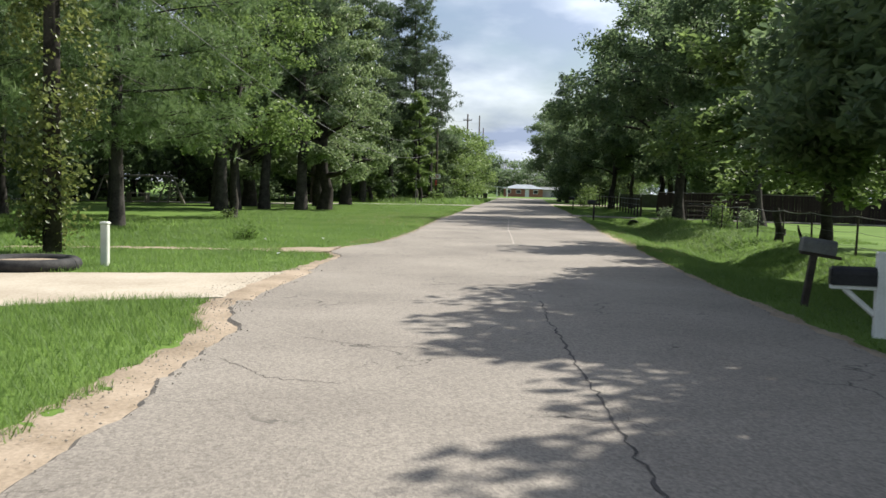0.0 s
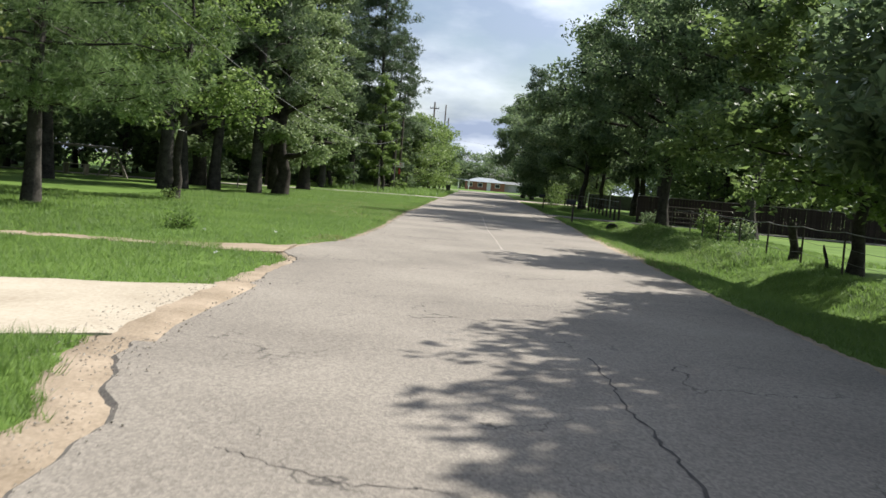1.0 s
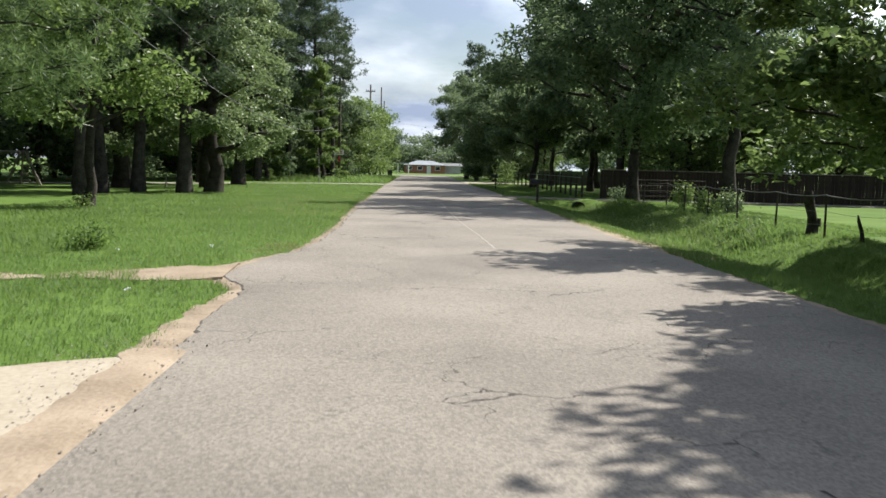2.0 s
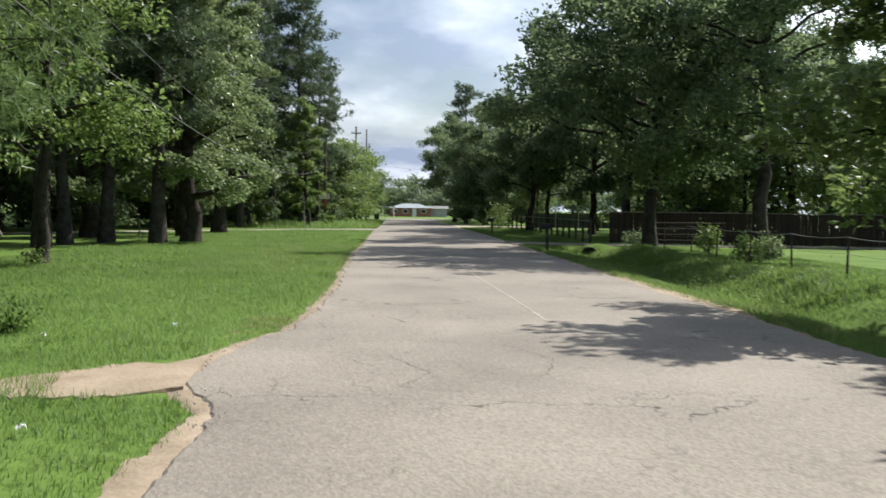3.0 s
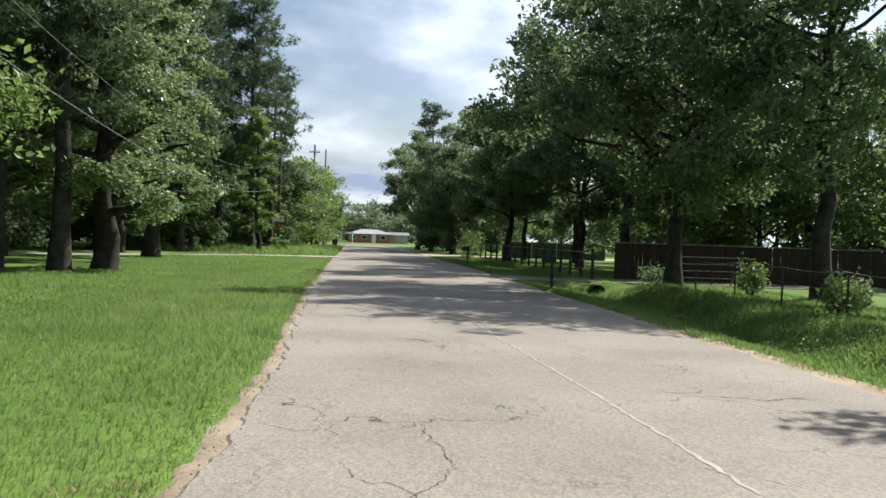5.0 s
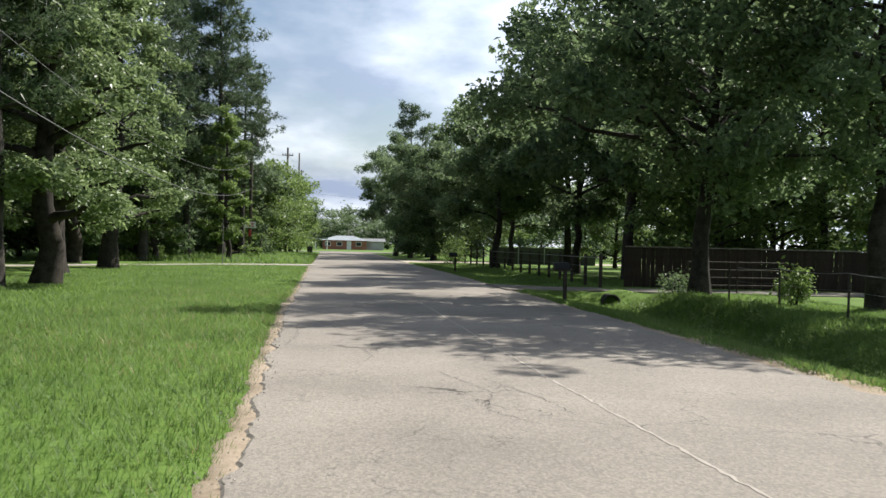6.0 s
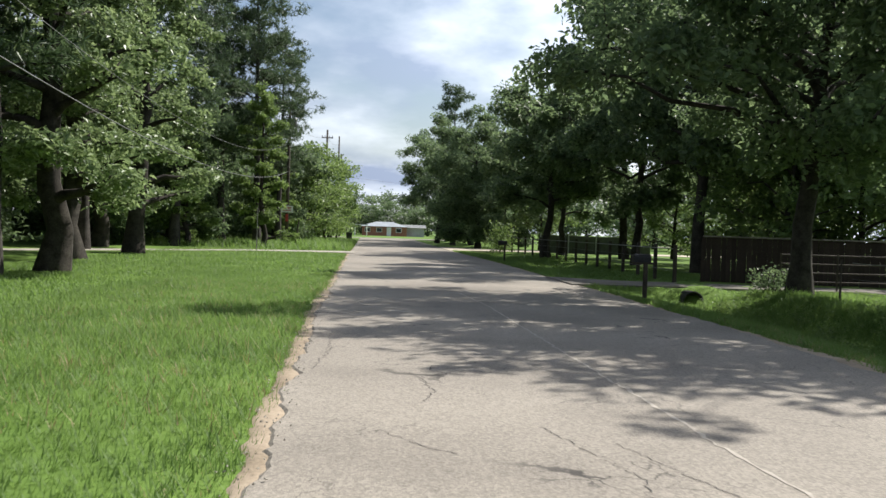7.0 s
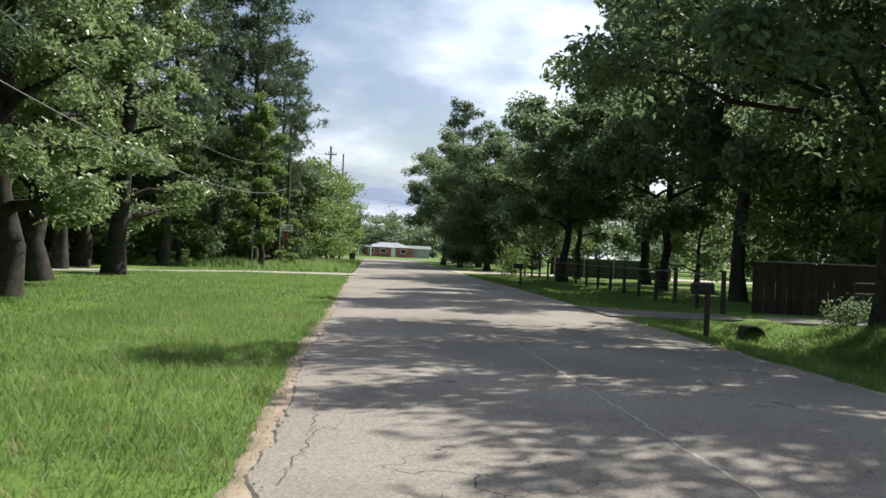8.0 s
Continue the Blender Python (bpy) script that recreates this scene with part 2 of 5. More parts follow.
M = {
    "asphalt": asphalt_material("chip_seal_asphalt"),
    "lawn": material("lawn_soil", (0.074, 0.132, 0.026), (0.124, 0.196, 0.042), scale=0.35, rough=0.95, bump=0.5, fine=9.0, spec=0.1),
    "dirt": material("sandy_dirt", (0.21, 0.165, 0.115), (0.39, 0.315, 0.235), scale=1.1, rough=0.95, bump=0.5, fine=30.0, spec=0.1),
    "concrete": material("pale_concrete", (0.30, 0.25, 0.185), (0.47, 0.415, 0.33), scale=0.5, rough=0.9, bump=0.25, fine=22.0, spec=0.2),
    "gravel": material("pale_gravel", (0.22, 0.20, 0.165), (0.40, 0.37, 0.32), scale=1.5, rough=0.95, bump=0.5, fine=45.0, spec=0.1),
    # the gravel again, darkened in colour to stand for tree shade
    "shaded_gravel": material("shaded_gravel", (0.11, 0.10, 0.085), (0.21, 0.195, 0.17), scale=1.5, rough=0.95, bump=0.5, fine=45.0, spec=0.1),
    "seam": material("pale_seam", (0.31, 0.28, 0.24), (0.43, 0.39, 0.335), scale=3, rough=0.9, bump=0.2, fine=60.0, spec=0.1),
    "tar": material("dark_crack", (0.025, 0.023, 0.022), (0.07, 0.062, 0.055), scale=3, rough=0.8, bump=0.2),
    "blade": leaf_material("grass_blade", (0.076, 0.142, 0.026), (0.164, 0.258, 0.056), 0.52, 0.6, 0.25, 1.1, 0.4, 1.45),
    "dry": leaf_material("dry_grass_blade", (0.20, 0.17, 0.07), (0.36, 0.31, 0.14), 0.3, 0.6),
    "oak": leaf_material("oak_leaf", (0.044, 0.076, 0.038), (0.190, 0.262, 0.112), 0.52, 0.5, 0.7, 0.5),
    "gum": leaf_material("light_leaf", (0.055, 0.098, 0.026), (0.245, 0.345, 0.090), 0.42, 0.5, 0.65, 0.6),
    "grey_leaf": leaf_material("grey_green_leaf", (0.066, 0.108, 0.044), (0.275, 0.355, 0.145), 0.38, 0.42, 0.7, 0.5),
    "mid_leaf": leaf_material("mid_green_leaf", (0.045, 0.080, 0.026), (0.195, 0.275, 0.075), 0.45, 0.5, 0.65, 0.6),
    "vine": leaf_material("vine_leaf", (0.030, 0.056, 0.014), (0.23, 0.26, 0.07), 0.36, 0.40, 0.8, 0.5),
    "needle": leaf_material("pine_needle", (0.045, 0.088, 0.034), (0.205, 0.295, 0.100), 0.42, 0.45, 0.5, 0.9, 0.8),
    "dark_needle": leaf_material("dark_pine_needle", (0.026, 0.052, 0.028), (0.115, 0.165, 0.070), 0.32, 0.48),
    # brown bark lowered to near black, crown shade included in the colour
    "bark": material("shaded_brown_bark", (0.018, 0.016, 0.014), (0.062, 0.055, 0.047), scale=3.0, rough=0.95, bump=0.9, fine=18.0, spec=0.1),
    "pine_bark": material("grey_pine_bark", (0.022, 0.020, 0.018), (0.075, 0.068, 0.060), scale=2.5, rough=0.95, bump=0.9, fine=14.0, spec=0.1),
    "pole": material("weathered_pole_wood", (0.035, 0.028, 0.022), (0.10, 0.083, 0.067), scale=2.0, rough=0.9, bump=0.5, fine=30.0),
    "dark_wood": material("dark_post_wood", (0.028, 0.023, 0.019), (0.075, 0.06, 0.048), scale=3.0, rough=0.85, bump=0.4, fine=30.0),
    # brown boards; the shade of the trees is mixed into this colour
    "fence_board": material("shaded_fence_board", (0.022, 0.016, 0.013), (0.052, 0.038, 0.030), scale=1.5, rough=0.9, bump=0.4, fine=25.0, per_piece=0.22),
    "grey_wood": material("grey_weathered_wood", (0.16, 0.145, 0.12), (0.30, 0.27, 0.23), scale=3.0, rough=0.9, bump=0.4, fine=30.0),
    "white": material("white_paint", (0.66, 0.66, 0.63), (0.80, 0.80, 0.78), scale=2.5, rough=0.55, bump=0.1, fine=30.0),
    "grey_plastic": material("pale_grey_plastic", (0.48, 0.50, 0.44), (0.62, 0.64, 0.57), scale=3.0, rough=0.5, bump=0.05),
    "black_metal": material("black_painted_metal", (0.012, 0.012, 0.013), (0.03, 0.03, 0.032), scale=5.0, rough=0.6, bump=0.05, spec=0.3),
    "grey_metal": material("galvanised_metal", (0.30, 0.31, 0.32), (0.45, 0.46, 0.47), scale=5.0, rough=0.45, bump=0.1, metal=0.6),
    "dull_metal": material("dull_grey_metal", (0.13, 0.13, 0.125), (0.22, 0.22, 0.21), scale=4.0, rough=0.55, bump=0.1, metal=0.3),
    "rubber": material("black_rubber", (0.018, 0.018, 0.018), (0.05, 0.048, 0.045), scale=6.0, rough=0.8, bump=0.3),
    "roof_metal": material("pale_metal_roof", (0.20, 0.22, 0.23), (0.30, 0.32, 0.33), scale=0.6, rough=0.45, bump=0.1),
    "brick": material("red_brick_wall", (0.22, 0.09, 0.06), (0.36, 0.17, 0.12), scale=3.0, rough=0.9, bump=0.3, fine=25.0),
    "siding": material("grey_siding", (0.30, 0.31, 0.31), (0.44, 0.45, 0.45), scale=1.0, rough=0.7, bump=0.1, fine=15.0),
    "glass": material("dark_window_glass", (0.02, 0.022, 0.025), (0.035, 0.038, 0.042), scale=2.0, rough=0.08, bump=0.0, spec=0.6),
    "blue_paint": material("dark_blue_car_paint", (0.015, 0.035, 0.11), (0.025, 0.05, 0.15), scale=2.0, rough=0.25, bump=0.0, spec=0.6),
    "wire": material("grey_cable", (0.10, 0.10, 0.10), (0.17, 0.17, 0.17), scale=5.0, rough=0.6, bump=0.0),
    "red": material("red_paint", (0.30, 0.03, 0.025), (0.42, 0.06, 0.05), scale=5.0, rough=0.5, bump=0.0),
    # pale grey panels coloured dark, as they look in shade
    "screen": material("shaded_grey_screen", (0.05, 0.052, 0.052), (0.09, 0.092, 0.09), scale=2.0, rough=0.8, bump=0.1),
    "litter": material("white_paper_litter", (0.70, 0.70, 0.68), (0.82, 0.82, 0.80), scale=9.0, rough=0.8, bump=0.1),
}

RNG = np.random.default_rng(7)


# ---- mesh tools ----
def mesh_of(name, verts, faces, mat, smooth=False):
    """A mesh from arrays; all faces have the same number of corners."""
    verts, faces = np.asarray(verts, np.float32).reshape(-1, 3), np.asarray(faces, np.int32)
    me = bpy.data.meshes.new(name)
    k = faces.shape[1]
    me.vertices.add(len(verts))
    me.vertices.foreach_set("co", verts.ravel())
    me.loops.add(faces.size)
    me.loops.foreach_set("vertex_index", faces.ravel())
    me.polygons.add(len(faces))
    me.polygons.foreach_set("loop_start", np.arange(0, faces.size, k, dtype=np.int32))
    me.polygons.foreach_set("use_smooth", np.full(len(faces), smooth))
    me.materials.append(mat)
    me.update(calc_edges=True)
    return me


def part_mesh(name, me, parent=None, label="", at=None):
    ob = new(name, me)
    if parent is not None:
        ob.parent = parent
    if at is not None:
        ob.matrix_basis = at
    if label:
        tagged(ob, label)
    return ob


def part(name, bm, mat, parent=None, label="", smooth=False):
    me = bpy.data.meshes.new(name)
    bm.to_mesh(me)
    bm.free()
    me.materials.append(mat)
    for p in me.polygons:
        p.use_smooth = smooth
    return part_mesh(name, me, parent, label)


def box(bm, x, y, z, sx, sy, sz, bevel=0.01, turn=None):
    """A bevelled block centred at x, y, z, added to bm."""
    r = bmesh.ops.create_cube(bm, size=1.0)
    vs = r["verts"]
    bmesh.ops.scale(bm, vec=(sx, sy, sz), verts=vs)
    if bevel:
        es = list({e for v in vs for e in v.link_edges})
        out = bmesh.ops.bevel(bm, geom=es, offset=bevel, segments=1, affect="EDGES")
        vs = list({v for f in out["faces"] for v in f.verts} | {v for v in vs if v.is_valid})
    if turn is not None:
        bmesh.ops.transform(bm, matrix=turn, verts=vs)
    bmesh.ops.translate(bm, vec=(x, y, z), verts=vs)
    return bm


def rod(bm, a, b, r0, r1=None, sides=10):
    """A tapered round bar from a to b."""
    a, b = Vector(a), Vector(b)
    d = b - a
    r = bmesh.ops.create_cone(bm, cap_ends=True, segments=sides, radius1=r0, radius2=r0 if r1 is None else r1, depth=d.length)
    m = Matrix.Translation((a + b) / 2) @ d.to_track_quat("Z", "Y").to_matrix().to_4x4()
    bmesh.ops.transform(bm, matrix=m, verts=r["verts"])
    return bm


def tubes(paths, sides=7):
    """Verts and quads of tubes; each path is (points n x 3, radii n)."""
    V, F, base = [], [], 0
    for pts, rad in paths:
        pts, rad = np.asarray(pts, float), np.asarray(rad, float)
        d = np.gradient(pts, axis=0)
        d /= np.linalg.norm(d, axis=1)[:, None] + 1e-9
        ref = np.where(np.abs(d[:, 2:3]) > 0.9, [[1.0, 0, 0]], [[0, 0, 1.0]])
        u = np.cross(d, ref)
        u /= np.linalg.norm(u, axis=1)[:, None] + 1e-9
        w = np.cross(d, u)
        a = np.linspace(0, 2 * np.pi, sides, endpoint=False)
        ring = pts[:, None] + rad[:, None, None] * (np.cos(a)[None, :, None] * u[:, None] + np.sin(a)[None, :, None] * w[:, None])
        V.append(ring.reshape(-1, 3))
        n = len(pts)
        i, j = np.meshgrid(np.arange(n - 1), np.arange(sides), indexing="ij")
        k = (j + 1) % sides
        F.append(base + np.stack([i * sides + j, i * sides + k, (i + 1) * sides + k, (i + 1) * sides + j], -1).reshape(-1, 4))
        base += n * sides
    return np.concatenate(V), np.concatenate(F)


def unit(v):
    return v / (np.linalg.norm(v, axis=-1, keepdims=True) + 1e-9)


def leaves(centres, size, rng, wide=0.55, droop=0.25, spread=0.3):
    """A leaf, a bent diamond, at each centre."""
    n = len(centres)
    d = unit(rng.normal(size=(n, 3)) * [1, 1, 0.75] - [0, 0, droop])
    s = unit(np.cross(d, unit(rng.normal(size=(n, 3)) * 0.8 + [0, 0, 0.9])))
    L = size * rng.uniform(1 - spread, 1 + spread, (n, 1))
    up = np.cross(s, d) * L * 0.12
    c = np.asarray(centres)
    V = np.stack([c - d * L * 0.5, c + s * L * wide * 0.5 + up, c + d * L * 0.5, c - s * L * wide * 0.5 + up], 1).reshape(-1, 3)
    return V, np.arange(4 * n).reshape(-1, 4)


def needle_tufts(centres, axes, length, rng, count=16, wide=0.03):
    """Tufts of long needles, each needle a thin triangle."""
    n = len(centres)
    c = np.repeat(centres, count, 0)
    d = unit(rng.normal(size=(n * count, 3)) * 0.85 + np.repeat(axes, count, 0))
    L = length * rng.uniform(0.7, 1.2, (n * count, 1))
    s = unit(np.cross(d, rng.normal(size=(n * count, 3)))) * wide * 0.5
    V = np.stack([c - s, c + s, c + d * L], 1).reshape(-1, 3)
    return V, np.arange(3 * n * count).reshape(-1, 3)


def curve_pts(a, b, bend, n, rng, wobble=0.02):
    t = np.linspace(0, 1, n)[:, None]
    a, b = np.asarray(a, float), np.asarray(b, float)
    mid = (a + b) / 2 + bend
    p = (1 - t) ** 2 * a + 2 * t * (1 - t) * mid + t ** 2 * b
    p[1:-1] += rng.normal(size=(n - 2, 3)) * wobble * np.linalg.norm(b - a)
    return p


# ---- trees ----
def broadleaf(seed, height, radius, low, leaf_count, leaf_size, leaf_mat, trunk_r, name="oak_tree", column=False, clump=0.75, bark="bark", lean=0.0, boughs=()):
    """Trunk and limbs in one mesh, the crown in clumps of leaves along the limbs."""
    rng = np.random.default_rng(seed)
    top = np.array([lean + rng.normal() * 0.3, rng.normal() * 0.3, height * 0.93])
    trunk = curve_pts((0, 0, -0.15), top, rng.normal(size=3) * [0.4, 0.4, 0], 12, rng, 0.006)
    trunk[0] = (0, 0, -0.15)
    tz = trunk[:, 2] / height
    tr = trunk_r * np.clip(1.0 - tz * 0.98, 0.04, 1) ** 0.9
    tr[0] *= 1.45
    tr[1] *= 1.02
    paths, tips = [(trunk, tr)], []
    limbs = 26 if column else 20
    for i in range(limbs + len(boughs)):
        f = low + (0.90 - low) * ((i + rng.uniform(0, 0.8)) / limbs)
        at = np.array([np.interp(f * height, trunk[:, 2], trunk[:, k]) for k in range(3)])
        g = (f - low) / (1 - low)
        env = radius * (np.clip(1.05 - g, 0.1, 1) ** 0.6 if column else np.sqrt(max(0.08, 1 - (g * 1.55 - 0.62) ** 2 / 0.9)))
        az = i * 2.4 + rng.normal() * 0.35
        reach = env * rng.uniform(0.72, 1.08)
        rise = rng.uniform(0.05, 0.35) * reach + g * reach * 0.35
        if i >= limbs:
            f, az, reach, rise = boughs[i - limbs]
            az = radians(az)
            at = np.array([np.interp(f * height, trunk[:, 2], trunk[:, k]) for k in range(3)])
            env = reach * 0.75
        end = at + [math.cos(az) * reach, math.sin(az) * reach, rise]
        limb = curve_pts(at, end, np.array([0, 0, reach * 0.12]), 7, rng)
        r0 = np.interp(f * height, trunk[:, 2], tr) * 0.55
        paths.append((limb, np.linspace(r0, 0.012, 7)))
        for j in range(5):
            k = rng.uniform(0.30, 1.0)
            p = np.array([np.interp(k * 6, np.arange(7), limb[:, c]) for c in range(3)])
            away = unit(rng.normal(size=3) * [1, 1, 0.55] + (end - at) / (reach + 0.1) * 0.5)
            q = p + away * env * rng.uniform(0.16, 0.36)
            paths.append((curve_pts(p, q, np.array([0, 0, 0.1]), 4, rng), np.linspace(r0 * 0.4, 0.008, 4)))
            tips += [q, (p + q) / 2]
        tips.append(end)
    tips.append(top)
    tips = np.array(tips)
    per = max(4, leaf_count // len(tips))
    rad = clump * radius / 4.5 * rng.uniform(0.55, 1.35, (len(tips), 1, 1))
    cloud = rng.normal(size=(len(tips), per, 3))
    cloud = unit(cloud) * rng.uniform(0.15, 1.0, (len(tips), per, 1)) ** 0.5
    pts = (tips[:, None] + cloud * rad * [1.15, 1.15, 0.8]).reshape(-1, 3)
    pts = pts[pts[:, 2] > 0.35]
    V, F = tubes(paths, 7)
    root = new(name)
    part_mesh("trunk", mesh_of("trunk", V, F, M[bark], True), root)
    V, F = leaves(pts, leaf_size, rng)
    part_mesh("crown", mesh_of("crown", V, F, leaf_mat), root)
    return root


def pine(seed, height, radius, low, tufts, trunk_r, length=0.34, name="pine_tree", count=15, wide=0.035, droop=0.0, mat="dark_needle"):
    """Straight trunk, whorls of limbs and needle tufts at their ends."""
    rng = np.random.default_rng(seed)
    trunk = curve_pts((0, 0, -0.15), (rng.normal() * 0.3, rng.normal() * 0.3, height), rng.normal(size=3) * [0.2, 0.2, 0], 12, rng, 0.002)
    trunk[0] = (0, 0, -0.15)
    tr = trunk_r * np.clip(1.0 - trunk[:, 2] / height * 0.96, 0.03, 1)
    tr[0] *= 1.35
    paths, cs, ax = [(trunk, tr)], [], []
    limbs = int(34 + (1 - low) * 26)
    for i in range(limbs):
        f = low + (0.98 - low) * (i / limbs) ** 0.95
        at = np.array([np.interp(f * height, trunk[:, 2], trunk[:, k]) for k in range(3)])
        g = (f - low) / (1 - low)
        env = radius * (0.55 + 0.45 * math.sin(min(1, g * 3.2) * math.pi / 2)) * np.clip(1.1 - g, 0.18, 1) ** 0.45
        az = i * 2.4 + rng.normal() * 0.4
        reach = env * rng.uniform(0.65, 1.1)
        end = at + [math.cos(az) * reach, math.sin(az) * reach, reach * (rng.uniform(-0.05, 0.35) - droop + 0.3 * g)]
        limb = curve_pts(at, end, np.array([0, 0, -reach * 0.06]), 6, rng)
        r0 = max(0.02, np.interp(f * height, trunk[:, 2], tr) * 0.32)
        paths.append((limb, np.linspace(r0, 0.01, 6)))
        k = max(5, int(tufts / limbs * (0.5 + 0.8 * env / radius)))
        lobes = max(2, k // 16)
        for j in range(lobes):
            u = rng.uniform(0.35, 1.03)
            p = at + (end - at) * u
            out = unit(np.array([math.cos(az), math.sin(az), 0.35]))
            side = rng.normal(size=3) * [0.5, 0.5, 0.22] * env * 0.28
            c = p + side
            n = k // lobes
            pts = c + rng.normal(size=(n, 3)) * [0.44, 0.44, 0.24]
            cs.append(pts)
            ax.append(np.tile(out * 0.5 + [0, 0, 0.35], (n, 1)))
            paths.append((curve_pts(p - (end - at) * 0.08, c, np.zeros(3), 3, rng), np.array([0.018, 0.012, 0.008])))
    V, F = tubes(paths, 7)
    root = new(name)
    part_mesh("trunk", mesh_of("trunk", V, F, M["pine_bark"], True), root)
    V, F = needle_tufts(np.concatenate(cs), np.concatenate(ax), length, rng, count, wide)
    part_mesh("crown", mesh_of("crown", V, F, M[mat]), root)
    return root


def place(ob, x, y, z=0.0, turn=0.0, size=1.0, tall=1.0):
    return pose(x, y, z, 0, 0, turn) @ Matrix.Diagonal((size, size, size * tall, 1))


def plant(model, spots, label, category, group):
    """Set the model on the first spot and copies on the others; spots: x, y, turn, size, tallness, sink."""
    made = [model]
    for i, (x, y, turn, size, tall, z) in enumerate(spots):
        m = place(model, x, y, z, turn, size, tall)
        if i == 0:
            first = m
            tagged(model, label, category, group)
        else:
            made.append(copy_thing(model, m))
    model.matrix_basis = first
    return made


# ---- ground, road, drives ----
LEFT_EDGE = [(-40, -2.2), (2, -2.4), (4.4, -2.55), (6.8, -2.72), (9.6, -3.0), (10.4, -3.35), (11.4, -3.7), (13, -3.95), (16, -4.0), (18.4, -4.1), (20.8, -4.12), (22.2, -4.8), (24.1, -4.65), (25.3, -4.42), (26.2, -4.12), (29, -3.98), (33, -4.0), (36, -4.1), (42, -4.27), (49, -4.45), (58, -4.5), (86, -4.85), (140, -5.3), (178, -5.6)]
RIGHT_EDGE = [(-40, 4.1), (5, 4.05), (9.6, 3.95), (18, 3.5), (29, 3.35), (38, 3.15), (47, 3.35), (60, 3.4), (80, 3.35), (100, 3.0), (178, 3.0)]


def edge_left(y):
    return np.interp(y, [p[0] for p in LEFT_EDGE], [p[1] for p in LEFT_EDGE])


def edge_right(y):
    return np.interp(y, [p[0] for p in RIGHT_EDGE], [p[1] for p in RIGHT_EDGE])


def smooth(a, b, v):
    t = np.clip((v - a) / (b - a), 0, 1)
    return t * t * (3 - 2 * t)


def bumps(x, y):
    return np.sin(x * 1.3 + 2.1 * np.sin(y * 0.37)) * np.cos(y * 0.9 + 1.7 * np.sin(x * 0.6)) * 0.5 + 0.5 * np.sin(x * 2.9 + y * 1.7) * np.cos(y * 2.3 - x)


def ground_z(x, y):
    """Height of the ground: flat lawn, sunk bed under the road, ditch beside the road."""
    l, r = edge_left(y), edge_right(y)
    z = 0.012 * bumps(x * 0.5, y * 0.5) * smooth(0.2, 2.5, np.maximum(l - x, x - r))
    bed = -0.07 * (smooth(-0.45, -0.05, x - l) * smooth(-0.45, -0.05, r - x))
    deep = 0.22 + 0.40 * smooth(18, 27, y) - 0.42 * smooth(63, 66, y)
    deep = deep * (1 - smooth(58.3, 59.2, y) * (1 - smooth(63.0, 63.8, y)))
    off = x - r
    prof = smooth(0.2, 1.3, off) * 0.25 + smooth(1.2, 3.0, off) * 0.75
    prof = prof * (1 - smooth(3.3, 5.3, off))
    lumps = 0.17 * bumps(x * 0.8, y * 0.8) * smooth(2.6, 4.2, off) * (1 - smooth(6.0, 8.0, off)) * (y < 62) * (y > 18)
    cut = 1 - smooth(174, 176, y)
    return z + bed * cut - deep * prof * cut + lumps


def axis(lo, hi, step, far):
    mid = np.arange(lo, hi + step / 2, step)
    out = [hi]
    s = step
    while out[-1] < far:
        s *= 1.35
        out.append(out[-1] + s)
    inn = [lo]
    s = step
    while inn[-1] > -far:
        s *= 1.35
        inn.append(inn[-1] - s)
    return np.concatenate([inn[:0:-1], mid, out[1:]])


def sheet(xs, ys, zf):
    X, Y = np.meshgrid(xs, ys, indexing="ij")
    V = np.stack([X, Y, zf(X, Y)], -1).reshape(-1, 3)
    i, j = np.meshgrid(np.arange(len(xs) - 1), np.arange(len(ys) - 1), indexing="ij")
    k = len(ys)
    F = np.stack([i * k + j, (i + 1) * k + j, (i + 1) * k + j + 1, i * k + j + 1], -1).reshape(-1, 4)
    return V, F


V, F = sheet(np.concatenate([axis(-16, 12, 0.3, 2500)]), axis(-6, 100, 0.4, 2500), ground_z)
ground = part_mesh("ground", mesh_of("ground", V, F, M["lawn"], True))
tagged(ground, "mown green lawn with ditch along the road", "ground", kind="structure")


def band(ys, left, right, z, mat, name, label, cat, skirt=0.08, cells=8):
    """A strip between two lines over ys, with sides that go down."""
    n = len(ys)
    u = np.linspace(0, 1, cells + 1)
    X = left[:, None] * (1 - u) + right[:, None] * u
    Y = np.repeat(ys[:, None], cells + 1, 1)
    Z = z(X, Y)
    X = np.concatenate([left[:, None] - skirt * 1.6, X, right[:, None] + skirt * 1.6], 1)
    Y = np.concatenate([Y[:, :1], Y, Y[:, :1]], 1)
    Z = np.concatenate([Z[:, :1] - skirt, Z, Z[:, -1:] - skirt], 1)
    k = cells + 3
    i, j = np.meshgrid(np.arange(n - 1), np.arange(k - 1), indexing="ij")
    F = np.stack([i * k + j, i * k + j + 1, (i + 1) * k + j + 1, (i + 1) * k + j], -1).reshape(-1, 4)
    ob = part_mesh(name, mesh_of(name, np.stack([X, Y, Z], -1).reshape(-1, 3), F, mat, False))
    return tagged(ob, label, cat, kind="structure")


def ragged(ys, amount, seed, rough=0.5):
    """Uneven outline: value noise at four scales."""
    r = np.random.default_rng(seed)
    out = np.zeros_like(ys)
    for f, w in ((0.35, 0.8), (1.1, 0.8), (3.2, 0.7), (8.0, 0.55)):
        g = r.normal(size=int((ys.max() - ys.min()) * f) + 3)
        out += w * np.interp((ys - ys.min()) * f, np.arange(len(g)), g)
    return amount * out


